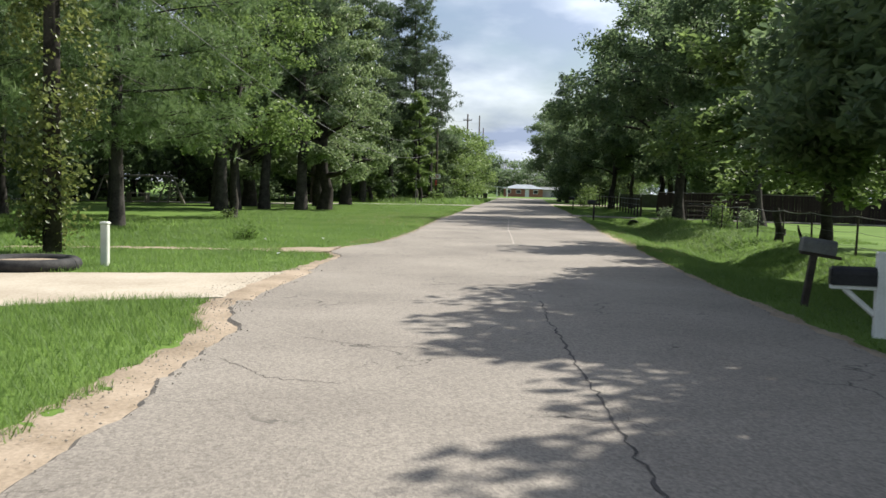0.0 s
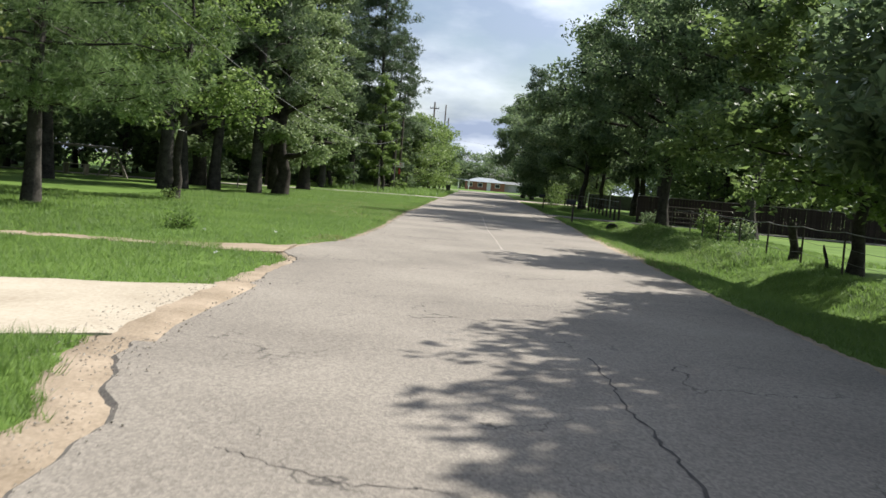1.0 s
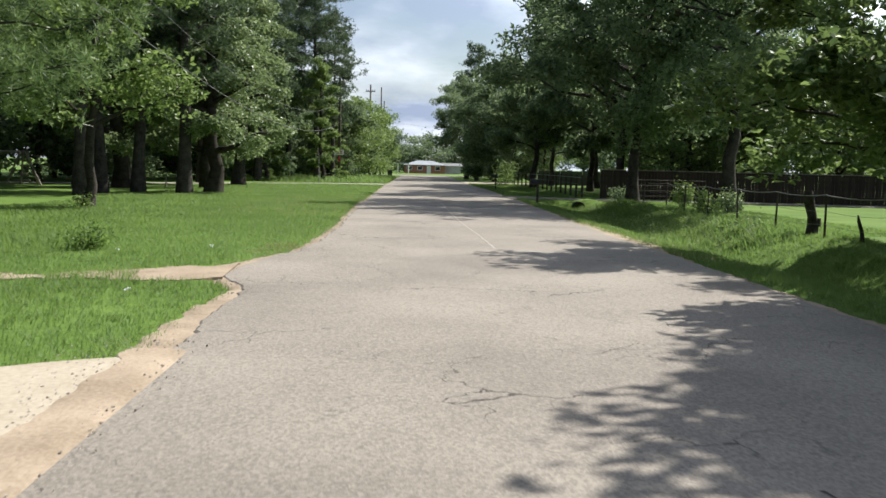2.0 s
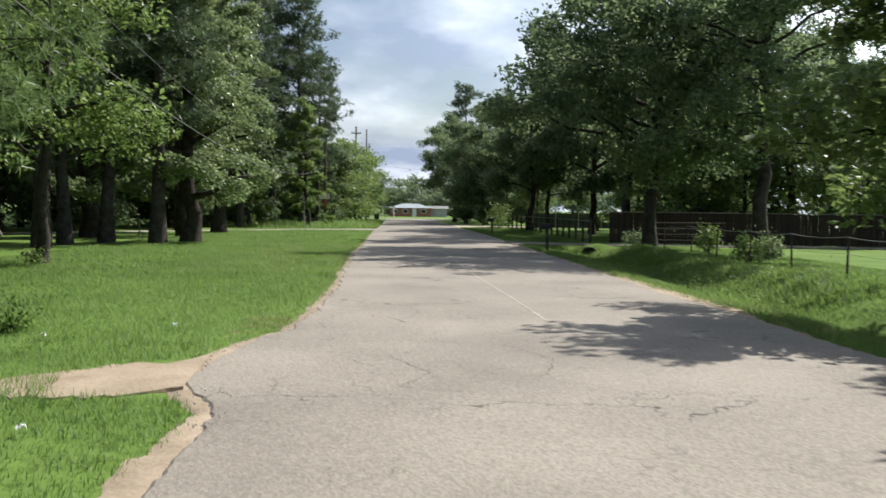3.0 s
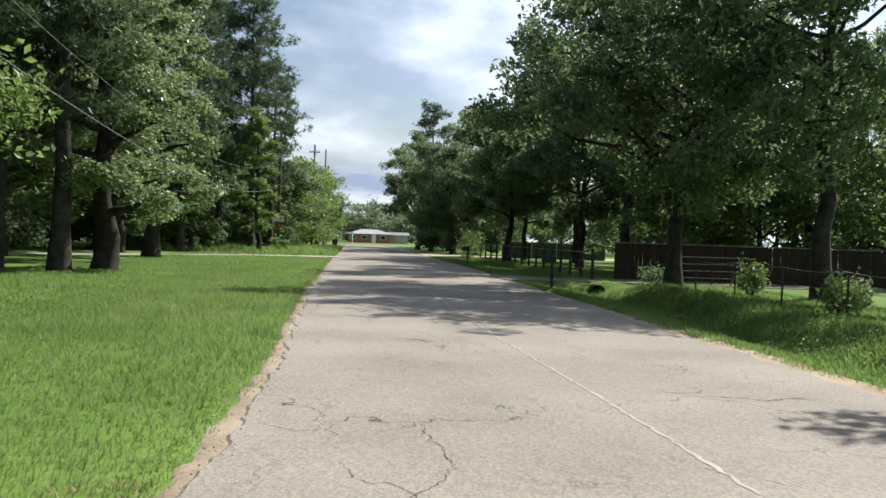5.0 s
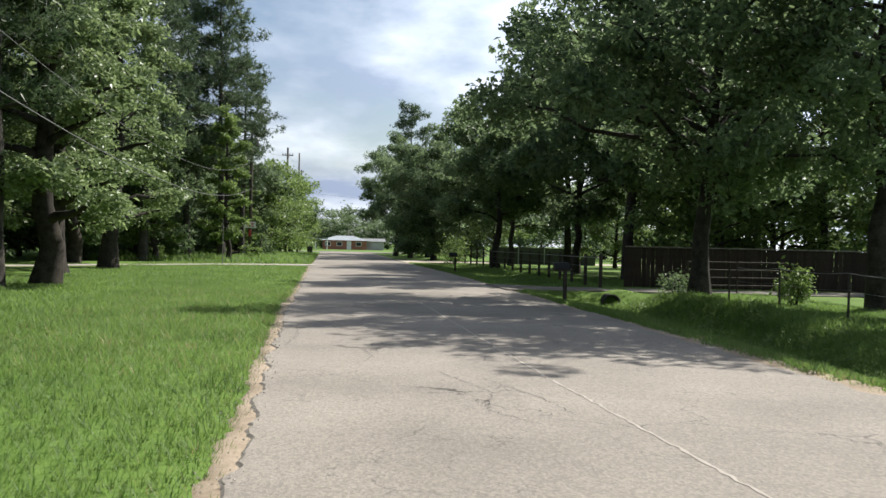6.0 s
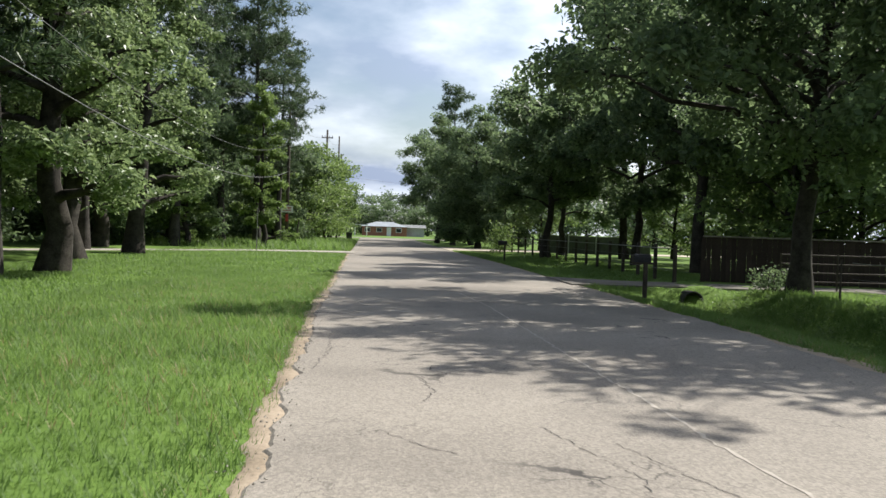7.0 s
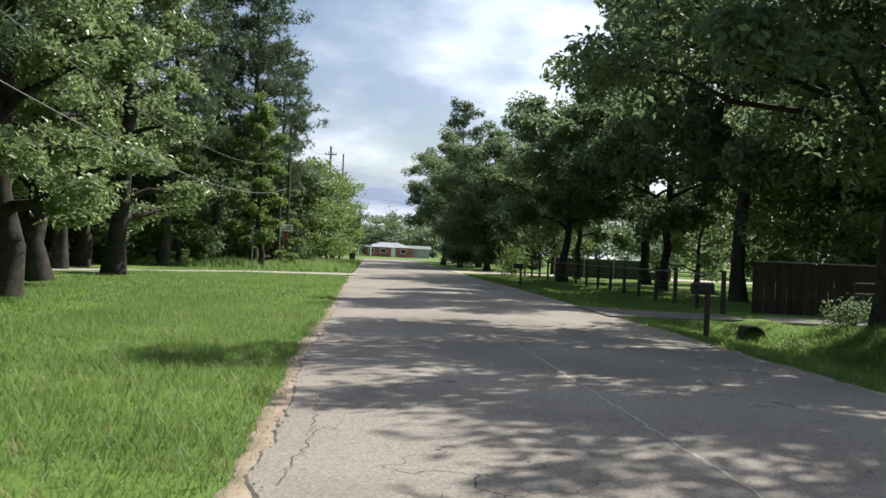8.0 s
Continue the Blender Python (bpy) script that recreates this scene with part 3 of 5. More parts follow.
ys = np.concatenate([np.arange(-40, 0, 1.0), np.arange(0, 70, 0.07), np.arange(70, 178.1, 1.0)])
road_l = edge_left(ys) + ragged(ys, 0.035, 3)
road_r = edge_right(ys) + ragged(ys, 0.05, 4)
crown_z = lambda X, Y: 0.015 - 0.0012 * (X + 0.6) ** 2
road = band(ys, road_l, road_r, crown_z, M["asphalt"], "road", "worn pale grey chip-seal asphalt road with fine cracks", "road", 0.045, 10)

# sandy shoulders between asphalt and grass
ys2 = np.arange(-8, 110, 0.09)
wide = np.interp(ys2, [-8, 3, 8, 10.5, 11.5, 16, 16.5, 20, 24, 26, 60, 110], [0.6, 0.52, 0.46, 0.45, 0.42, 0.36, 0.2, 0.16, 0.22, 0.12, 0.10, 0.08])
sh_l = edge_left(ys2) - np.maximum(0.05, wide + 0.06 + ragged(ys2, 0.05, 5))


def shoulder(inner, outer, label, seed):
    """Sandy strip that dips under the asphalt on one side and the lawn on the other."""
    u = np.array([0.0, 0.12, 0.45, 0.8, 1.0])
    X = inner[:, None] * (1 - u) + outer[:, None] * u
    Y = np.repeat(ys2[:, None], 5, 1)
    Z = np.maximum(ground_z(X, Y), -0.03) + np.array([-0.03, 0.004, 0.012, 0.008, -0.05]) + np.random.default_rng(seed).normal(size=X.shape) * 0.004
    Z[:, 0] = -0.03
    driven = (ys2 > 12.1) & (ys2 < 16.6) & (inner < 0)
    Z[driven, 1:4] = np.array([0.020, 0.026, 0.025])
    Z[driven, 0], Z[driven, 4] = 0.0, 0.023
    X[driven, 3] = (edge_left(ys2) - 0.15 + 0.5 * ragged(ys2, 0.06, seed + 5))[driven]
    X[driven, 4] = X[driven, 3] - 0.10 + ragged(ys2, 0.03, seed + 6)[driven]
    X[driven, 2] = (X[driven, 1] + X[driven, 3]) / 2
    n = len(ys2)
    i, j = np.meshgrid(np.arange(n - 1), np.arange(4), indexing="ij")
    F = np.stack([i * 5 + j, i * 5 + j + 1, (i + 1) * 5 + j + 1, (i + 1) * 5 + j], -1).reshape(-1, 4)
    me = mesh_of("dirt_shoulder", np.stack([X, Y, Z], -1).reshape(-1, 3), F, M["dirt"], True)
    return tagged(part_mesh("dirt_shoulder", me), label, "shoulder", kind="structure")


shoulder(edge_left(ys2) + 0.2, sh_l - 0.12, "sandy dirt strip along the broken asphalt edge", 61)
wr = np.maximum(0.03, 0.12 + 0.3 * smooth(26, 30, ys2) * (1 - smooth(40, 46, ys2)) + ragged(ys2, 0.05, 6))
shoulder(edge_right(ys2) - 0.2, edge_right(ys2) + wr + 0.12, "thin sandy strip beside the asphalt and verge grass", 62)


def lane(near, far, mat, name, label, cat, z=0.02, steps=40, seed=1, wobble=0.08, cells=6):
    """A drive that runs sideways between two polylines of x, y."""
    def even(p):
        p = np.array(p, float)
        s = np.concatenate([[0], np.cumsum(np.linalg.norm(np.diff(p, axis=0), axis=1))])
        t = np.linspace(0, s[-1], steps)
        return np.stack([np.interp(t, s, p[:, 0]), np.interp(t, s, p[:, 1])], 1)
    a, b = even(near), even(far)
    t = np.arange(steps) * 0.35
    a[:, 1] += ragged(t, wobble, seed)
    b[:, 1] += ragged(t, wobble, seed + 1)
    u = np.linspace(0, 1, cells + 1)[None, :, None]
    P = a[:, None] * (1 - u) + b[:, None] * u
    Z = np.full(P.shape[:2], z)
    P = np.concatenate([P[:, :1], P, P[:, -1:]], 1)
    Z = np.concatenate([Z[:, :1] - 0.12, Z, Z[:, -1:] - 0.12], 1)
    k = cells + 3
    i, j = np.meshgrid(np.arange(steps - 1), np.arange(k - 1), indexing="ij")
    F = np.stack([i * k + j, (i + 1) * k + j, (i + 1) * k + j + 1, i * k + j + 1], -1).reshape(-1, 4)
    ob = part_mesh(name, mesh_of(name, np.concatenate([P, Z[..., None]], -1).reshape(-1, 3), F, mat, False))
    return tagged(ob, label, cat, kind="structure")


lane([(-3.85, 12.3), (-4.4, 12.15), (-5.6, 11.4), (-6.5, 10.4), (-9, 8.6), (-40, -3.5)], [(-4.2, 16.2), (-5.2, 15.7), (-8.6, 14.4), (-12, 13.1), (-40, 2.5)], M["concrete"], "driveway", "pale sandy concrete driveway joining the road", "driveway", 0.018, 110, 11, 0.05)
lane([(-4.65, 21.5), (-6.6, 21.3), (-12, 19.6)], [(-4.8, 23.3), (-6.6, 22.3), (-12, 20.2)], M["dirt"], "dirt_track", "short worn sandy track in the lawn", "dirt track", 0.02, 60, 13, 0.12)
lane([(-4.6, 88.5), (-11, 86.5), (-18, 78.5), (-25, 69), (-45, 62)], [(-4.6, 92.5), (-11, 89.5), (-18.5, 81.5), (-25.5, 72), (-45, 65)], M["gravel"], "driveway", "pale gravel drive across the lawn", "driveway", 0.03, 60, 15)
# this drive's shade is put into its darker gravel colour
lane([(3.2, 59.4), (6, 59.6), (9, 59.4), (14, 58.6), (40, 56.5)], [(3.2, 64.0), (6, 62.4), (9, 62.2), (14, 61.4), (40, 59.5)], M["shaded_gravel"], "driveway", "gravel driveway in shade-darkened colour over the ditch culvert", "driveway", 0.035, 50, 17)
lane([(2.9, 104), (5, 106.5), (9, 107.5), (60, 108)], [(2.9, 119), (5, 116), (9, 115), (60, 114.5)], M["concrete"], "side_street", "sunlit pale side street meeting the road", "road", 0.03, 40, 19)
lane([(-80, 177.5), (80, 177.5)], [(-80, 186), (80, 186)], M["asphalt"], "cross_street", "pale asphalt street crossing at the far end", "road", 0.03, 40, 21, 0.05)


def ribbon(name, pts, width, mat, label, cat, seed, z=0.004, jitter=0.04, step=0.12):
    """A thin uneven line lying on the road."""
    r = np.random.default_rng(seed)
    p = np.array(pts, float)
    s = np.concatenate([[0], np.cumsum(np.linalg.norm(np.diff(p, axis=0), axis=1))])
    t = np.arange(0, s[-1], step)
    c = np.stack([np.interp(t, s, p[:, 0]), np.interp(t, s, p[:, 1])], 1)
    c += r.normal(size=c.shape) * jitter * 0.6 + np.cumsum(r.normal(size=c.shape), 0) * jitter * 0.12
    d = unit(np.gradient(c, axis=0))
    side = np.stack([-d[:, 1], d[:, 0]], 1)
    w = width * r.uniform(0.35, 1.3, (len(t), 1))
    L, R = c + side * w / 2, c - side * w / 2
    P = np.stack([L, R], 1)
    Z = crown_z(P[..., 0], P[..., 1]) + z
    i = np.arange(len(t) - 1)
    F = np.stack([2 * i, 2 * i + 1, 2 * i + 3, 2 * i + 2], 1)
    ob = part_mesh(name, mesh_of(name, np.concatenate([P, Z[..., None]], -1).reshape(-1, 3), F, mat))
    return tagged(ob, label, cat, kind="structure")


ribbon("road_crack", [(1.05, 3.0), (1.0, 4.7), (0.82, 6.8), (0.7, 8.4), (0.5, 11), (0.4, 13.2)], 0.028, M["tar"], "long dark crack running along the asphalt", "crack", 31, jitter=0.03)
ribbon("paving_seam", [(-0.2, 27.3), (-0.25, 29), (-0.55, 36.8), (-0.6, 40), (-0.75, 49.8), (-1.05, 54)], 0.042, M["seam"], "pale raised seam between two asphalt lanes", "seam", 33, jitter=0.02)
for s, pts in enumerate([[(-2.2, 9.3), (-1.4, 8.9), (-0.6, 8.9)], [(-2.6, 7.9), (-2.0, 7.2), (-1.2, 7.1)], [(-2.6, 23.5), (-2.2, 22.6), (-2.5, 21.8), (-1.7, 21.5)], [(-1.2, 24.6), (-0.7, 23.5), (-1.0, 22.4)], [(-3.3, 37.4), (-3.0, 36.9), (-2.7, 36.6)], [(-1.9, 37.6), (-1.5, 36.0), (-1.7, 34.8), (-1.3, 34.1)], [(-1.4, 37), (-1.0, 35.5), (-0.9, 34.6)], [(-2.9, 40.4), (-2.7, 39.2), (-2.9, 38.6)], [(-4.0, 44.5), (-3.9, 42.2), (-4.05, 40.6)], [(0.4, 17.3), (-0.2, 16.6), (-0.5, 16.9)], [(-2.4, 29.5), (-2.2, 28.0), (-2.6, 27.1)]]):
    ribbon("road_crack", pts, 0.009, M["tar"], "short dark crack in the asphalt", "crack", 40 + s, jitter=0.035, step=0.06)

# ---- trees on the sunny side of the road (crowns hang over it) ----
oak_a = broadleaf(101, 13.0, 6.2, 0.27, 34000, 0.28, M["oak"], 0.30, clump=0.6)
oak_b = broadleaf(102, 11.5, 5.2, 0.24, 34000, 0.26, M["oak"], 0.22, clump=0.6)
oak_e = broadleaf(105, 14.0, 5.9, 0.36, 22000, 0.26, M["oak"], 0.36, clump=0.62,
                  boughs=((0.52, -42, 7.8, 1.4), (0.56, 2, 7.4, 1.4), (0.60, -22, 7.4, 1.6)))
oak_f = broadleaf(106, 12.0, 6.2, 0.20, 62000, 0.31, M["oak"], 0.30, clump=0.85,
                  boughs=((0.30, 180, 6.4, 0.3), (0.36, 150, 6.4, 0.4), (0.36, 210, 6.4, 0.4), (0.44, 178, 6.3, 0.2), (0.48, 135, 6.0, 0.3), (0.48, 225, 6.0, 0.3)))
plant(oak_f, [(11.8, 8.4, 5, 0.95, 0.83, -0.02), (11.5, 15.3, 18, 0.95, 0.83, 0), (11.6, 19.6, -20, 0.95, 0.83, -0.02)],
      "broad oak with heavy leafy limbs over the roadside", "tree", "roadside oaks")
plant(oak_e, [(12.9, 51.0, 200, 1.0, 1.0, 0)], "wide oak with thick trunk and gaps in the crown", "tree", "roadside oaks")
oak_c = broadleaf(103, 15.0, 7.4, 0.28, 40000, 0.29, M["oak"], 0.34, clump=0.6)
# the last spot is an added oak behind the fence, set to shade it
plant(oak_a, [(8.6, 91.8, 75, 1.0, 0.86, -0.02), (12.5, 73, 130, 1.1, 1.15, 0), (17.0, 72.0, 300, 1.0, 1.05, 0)],
      "broad oak with dark dense leaves beside the ditch", "tree", "roadside oaks")
oak_g = broadleaf(107, 10.5, 4.8, 0.20, 24000, 0.25, M["mid_leaf"], 0.20, name="young_oak", clump=0.62,
                  boughs=((0.32, 190, 5.6, 0.4), (0.38, 220, 5.8, 0.3), (0.36, 250, 5.6, 0.2), (0.42, 235, 5.4, 0.3), (0.45, 205, 5.2, 0.2)))
plant(oak_g, [(9.9, 30.3, 0, 1.02, 0.82, -0.02)], "slender oak with light drooping leaves by the wire fence", "tree", "roadside oaks")
plant(oak_b, [(12, 82, 250, 1.2, 1.05, 0), (11.5, 101, 15, 1.1, 1, 0)],
      "slender oak with open dark crown by the fence", "tree", "roadside oaks")
oak_h = broadleaf(103, 15.0, 7.2, 0.28, 38000, 0.27, M["oak"], 0.36, clump=0.56,
                  boughs=((0.32, 165, 8.4, 2.2), (0.35, 178, 7.8, 2.0), (0.40, 205, 7.0, 1.0), (0.46, 150, 7.8, 2.4), (0.52, 140, 7.0, 2.4), (0.30, 225, 7.0, 1.6), (0.28, 255, 7.2, 0.6), (0.28, 285, 6.5, 0.5), (0.30, 310, 6.2, 0.8)))
plant(oak_h, [(9.4, 56.2, 0, 0.93, 1.03, -0.02)], "tall spreading oak reaching low boughs over the road", "tree", "roadside oaks")
plant(oak_c, [(5.6, 158, 80, 0.95, 0.98, 0), (24, 74, 120, 0.95, 1, 0), (7.4, 123, 200, 0.88, 0.94, 0), (8.2, 137, 40, 0.8, 0.9, 0), (15, 95, 290, 0.95, 1, 0)],
      "tall spreading oak with heavy dark crown over the road", "tree", "roadside oaks")
hedge = broadleaf(104, 9.0, 5.0, 0.04, 20000, 0.33, M["oak"], 0.2, name="dense_tree", clump=0.95)
plant(hedge, [(8.0, 128, 0, 1.1, 1, 0), (9, 146, 80, 1.0, 1, 0), (9.5, 158, 190, 0.95, 1, 0), (9.5, 119.5, 250, 0.8, 0.8, 0), (10.5, 172, 120, 0.95, 0.9, 0), (-13, 118, 30, 0.9, 1, 0), (-12.5, 131, 160, 0.85, 1, 0), (-13, 144, 290, 0.9, 1, 0), (-14, 158, 100, 0.8, 1, 0), (-19, 112, 10, 1.1, 1.1, 0), (-19, 100, 200, 1.0, 1.1, 0), (-23, 92, 50, 1.1, 1.0, 0), (-25, 104, 90, 1.2, 1.1, 0), (-24, 122, 10, 1.2, 1.1, 0), (-17, 126, 300, 1.0, 1.0, 0), (-26, 78, 20, 1, 1, 0), (-14, 171, 10, 0.8, 0.9, 0)],
      "bushy dark green tree leafed down to the grass", "tree", "bushy trees")

# ---- trees on the lawn side ----
gum_a = broadleaf(111, 17.0, 4.0, 0.13, 24000, 0.23, M["grey_leaf"], 0.42, name="sweetgum_tree", column=True, clump=0.66)
plant(gum_a, [(-13.2, 58.6, 0, 1.0, 0.95, 0), (-15.4, 76.5, 100, 1.08, 0.98, 0), (-15.5, 67.5, 220, 1.12, 0.9, 0), (-20, 86, 20, 1.1, 0.9, 0), (-20, 64, 300, 1.1, 0.9, 0)],
      "leafy grey-green hardwood with low hanging branches on the lawn", "tree", "lawn trees")
gum_b = broadleaf(112, 12.8, 2.2, 0.04, 12000, 0.24, M["gum"], 0.2, name="vine_tree", column=True, clump=0.75)
plant(gum_b, [(-11.4, 97.0, 0, 1, 1, 0), (-16.5, 95, 90, 1.05, 0.8, 0), (-12.2, 112, 180, 0.9, 0.8, 0)],
      "narrow tree wrapped in bright green vines to the ground", "tree", "vine trees")
gum_c = broadleaf(114, 9.0, 4.2, 0.06, 6000, 0.34, M["gum"], 0.2, name="light_tree", clump=1.0)
plant(gum_c, [(-10.8, 120, 0, 1.0, 1.0, 0), (-10.6, 130, 150, 1.02, 1.05, 0), (-10.2, 142, 250, 1.05, 1.02, 0), (-10.0, 153, 40, 1.0, 0.95, 0), (-9.8, 165, 190, 1.0, 0.9, 0), (-10.5, 173, 300, 0.95, 0.9, 0)],
      "light green leafy tree lining the far road", "tree", "light trees")
gum_d = broadleaf(115, 9.0, 4.2, 0.06, 7000, 0.32, M["mid_leaf"], 0.2, name="leafy_tree", clump=0.85)
plant(gum_d, [(15, 69, 0, 0.9, 1, 0), (20, 72, 120, 1, 1, 0), (25, 66, 240, 1, 1, 0), (18, 78, 60, 0.9, 1, 0), (22, 88, 200, 1, 1, 0), (28, 64, 20, 1.0, 0.8, 0), (32, 56, 100, 1.0, 0.7, 0), (30, 74, 220, 1.1, 0.8, 0), (27, 84, 300, 1.0, 0.9, 0), (29, 97, 140, 1.0, 0.9, 0), (20, 99, 40, 0.9, 0.9, 0), (33, 44, 10, 0.9, 0.6, 0), (31, 33, 60, 0.9, 0.6, 0), (13, 118, 40, 0.9, 0.9, 0), (27, 47, 90, 0.7, 0.8, 0)],
      "mid-green leafy tree behind a fence", "tree", "trees behind the fence")
oak_d = broadleaf(113, 10.5, 4.0, 0.24, 12000, 0.21, M["gum"], 0.19, name="young_oak", clump=0.8)
plant(oak_d, [(-13.3, 40.0, 30, 1, 1, 0)], "young oak with light green leaves on the lawn", "tree", "lawn trees")
pine_a = pine(121, 22.0, 4.4, 0.26, 2800, 0.37, 0.46, count=11, wide=0.06)
pines = plant(pine_a, [(-14.1, 56.0, 0, 1, 1, 0), (-16.5, 56.0, 70, 0.9, 1, 0), (-17.6, 51.2, 160, 0.95, 1, 0), (-17.8, 54.3, 250, 0.85, 1, 0), (-21, 60, 20, 1, 1, 0), (-24.5, 52, 300, 1, 1, 0)],
      "tall pine with thick bark and high dark needles", "tree", "tall pines")
rd = np.random.default_rng(77)
twigs = []
for k in range(7):
    a0 = np.array([0.25, 0.1, 6.0 + 0.45 * k])
    tip = a0 + [rd.uniform(0.9, 2.2), -rd.uniform(0.3, 1.6), -rd.uniform(0.6, 3.2)]
    twigs.append((curve_pts(a0, tip, np.array([0.5, -0.3, 0.7]), 9, rd, 0.025), np.linspace(0.035, 0.008, 9)))
    for q in range(3):
        p0 = twigs[-1][0][rd.integers(3, 8)] if q == 0 else p0 + rd.normal(size=3) * 0.15
        twigs.append((curve_pts(p0, p0 + rd.normal(size=3) * [0.45, 0.45, 0.5] - [0, 0, 0.3], np.zeros(3), 5, rd, 0.04), np.linspace(0.014, 0.005, 5)))
V, F = tubes(twigs, 5)
part_mesh("dead_branches", mesh_of("dead_branches", V, F, M["grey_wood"], True), pines[1], "bare grey dead branches").matrix_basis = pose(0, 0, 0, 0, 0, -70)
pine_b = pine(122, 24.0, 4.2, 0.30, 3000, 0.36, 0.46, count=11, wide=0.065)
plant(pine_b, [(-12.6, 102.5, 0, 0.92, 1.06, 0), (-11.6, 108.5, 120, 0.75, 1.0, 0), (-17, 93, 200, 1.0, 0.95, 0), (-15.6, 103.5, 70, 0.95, 0.98, 0), (6.2, 139, 40, 0.80, 1.0, 0), (-19, 80, 310, 1, 0.9, 0), (-22, 71, 50, 1, 0.9, 0)],
      "tall slim pine with layered dark needle clumps", "tree", "tall pines")
pine_c = pine(123, 14.5, 5.7, 0.20, 5200, 0.25, 0.34, count=20, wide=0.024, droop=0.12, mat="needle")
plant(pine_c, [(-14.3, 30.6, 0, 1, 1, 0), (-22.5, 37, 240, 1, 1.1, 0), (-23, 28, 80, 1, 1, 0), (-19, 24, 10, 1, 1, 0)],
      "spreading pine with low soft needle branches on the lawn", "tree", "lawn pines")

# ---- woods that close the place ----
wood = broadleaf(131, 12.0, 5.5, 0.06, 2800, 0.62, M["oak"], 0.25, name="woodland_tree", clump=1.1)
rw = np.random.default_rng(5)
spots = []
for y in range(-28, 176, 9):
    spots.append((-33 - rw.uniform(0, 9), y + rw.uniform(-3, 3), rw.uniform(0, 360), rw.uniform(0.95, 1.3), rw.uniform(0.9, 1.25), 0))
    if not 100 < y < 122:
        spots.append((34 + rw.uniform(0, 8), y + rw.uniform(-3, 3), rw.uniform(0, 360), rw.uniform(0.9, 1.1), rw.uniform(0.45, 0.6) if y < 72 else rw.uniform(0.7, 0.9), 0))
for y in range(18, 110, 6):
    spots.append(((-31 if 44 < y < 68 else -27.5) - rw.uniform(0, 3), y + rw.uniform(-2, 2), rw.uniform(0, 360), rw.uniform(0.7, 0.9), rw.uniform(0.9, 1.2), 0))
for y in range(46, 96, 5):
    spots.append((-37 - rw.uniform(0, 3), y, rw.uniform(0, 360), 1.15, rw.uniform(1.0, 1.2), 0))
for x in range(-34, 36, 5):
    spots.append((x + rw.uniform(-2, 2), 258 + rw.uniform(0, 8), rw.uniform(0, 360), rw.uniform(0.7, 0.95), rw.uniform(0.6, 0.8), 0))
for x in range(-60, 70, 9):
    spots.append((x + rw.uniform(-3, 3), 272 + rw.uniform(0, 14), rw.uniform(0, 360), rw.uniform(0.9, 1.25), rw.uniform(0.65, 0.9), 0))
    if not -16 < x < 16:
        spots.append((x + rw.uniform(-3, 3), 192 + rw.uniform(0, 10), rw.uniform(0, 360), rw.uniform(0.9, 1.2), rw.uniform(0.8, 1.0), 0))
    spots.append((x + rw.uniform(-3, 3), -34 + rw.uniform(-6, 3), rw.uniform(0, 360), rw.uniform(0.9, 1.2), rw.uniform(0.8, 1.0), 0))
plant(wood, spots, "dense woodland tree with dark green crown", "tree", "background woods")


# ---- shrubs, weeds, grass ----
def shrub(seed, height, radius, count, leaf, mat, name, label, cat, at, group="shrubs"):
    rng = np.random.default_rng(seed)
    stems, tips = [], []
    for i in range(12):
        az, r = rng.uniform(0, 6.28), radius * rng.uniform(0.25, 0.9)
        end = np.array([math.cos(az) * r, math.sin(az) * r, height * rng.uniform(0.45, 0.95)])
        stems.append((curve_pts((0.1 * math.cos(az) * radius, 0.1 * math.sin(az) * radius, -0.05), end, np.array([0, 0, 0.1]), 5, rng), np.linspace(0.015, 0.005, 5)))
        tips += [end, end * [0.8, 0.8, 0.7], end * [0.9, 0.9, 0.4]]
    tips = np.array(tips)
    per = count // len(tips)
    pts = (tips[:, None] + rng.normal(size=(len(tips), per, 3)) * radius * 0.22).reshape(-1, 3)
    pts = pts[pts[:, 2] > 0.02]
    root = new(name)
    V, F = tubes(stems, 5)
    part_mesh("stems", mesh_of("stems", V, F, M["bark"], True), root)
    V, F = leaves(pts, leaf, rng, wide=0.6)
    part_mesh("foliage", mesh_of("foliage", V, F, mat), root)
    root.matrix_basis = pose(at[0], at[1], float(ground_z(np.array(at[0]), np.array(at[1]))))
    return tagged(root, label, cat, group)


shrub(201, 1.25, 0.62, 700, 0.15, M["gum"], "shrub", "bright green leafy shrub by the wire fence", "shrub", (11.1, 52.8))
shrub(202, 1.0, 0.55, 500, 0.14, M["gum"], "shrub", "small sunlit shrub on the verge lawn", "shrub", (9.4, 43.5))
shrub(203, 1.1, 0.7, 600, 0.14, M["grey_leaf"], "shrub", "grey-green shrub below the oaks", "shrub", (11.2, 46.2))
shrub(204, 0.75, 0.6, 700, 0.10, M["oak"], "shrub", "dark weedy shrub around the oak trunk", "shrub", (9.0, 57.2))
shrub(206, 0.38, 0.55, 900, 0.07, M["blade"], "weed_clump", "low leafy weed clump in the lawn", "weeds", (-8.0, 25.6))
shrub(207, 0.45, 0.45, 320, 0.10, M["gum"], "weed_clump", "low weeds at the foot of a tree", "weeds", (-13.2, 39.7))
shrub(208, 1.8, 1.3, 900, 0.2, M["grey_leaf"], "shrub", "grey-green bush under the tall pines", "shrub", (-15.8, 118))
shrub(209, 2.6, 1.6, 1100, 0.2, M["gum"], "shrub", "bright small tree beside the side street", "shrub", (7.0, 103.5))
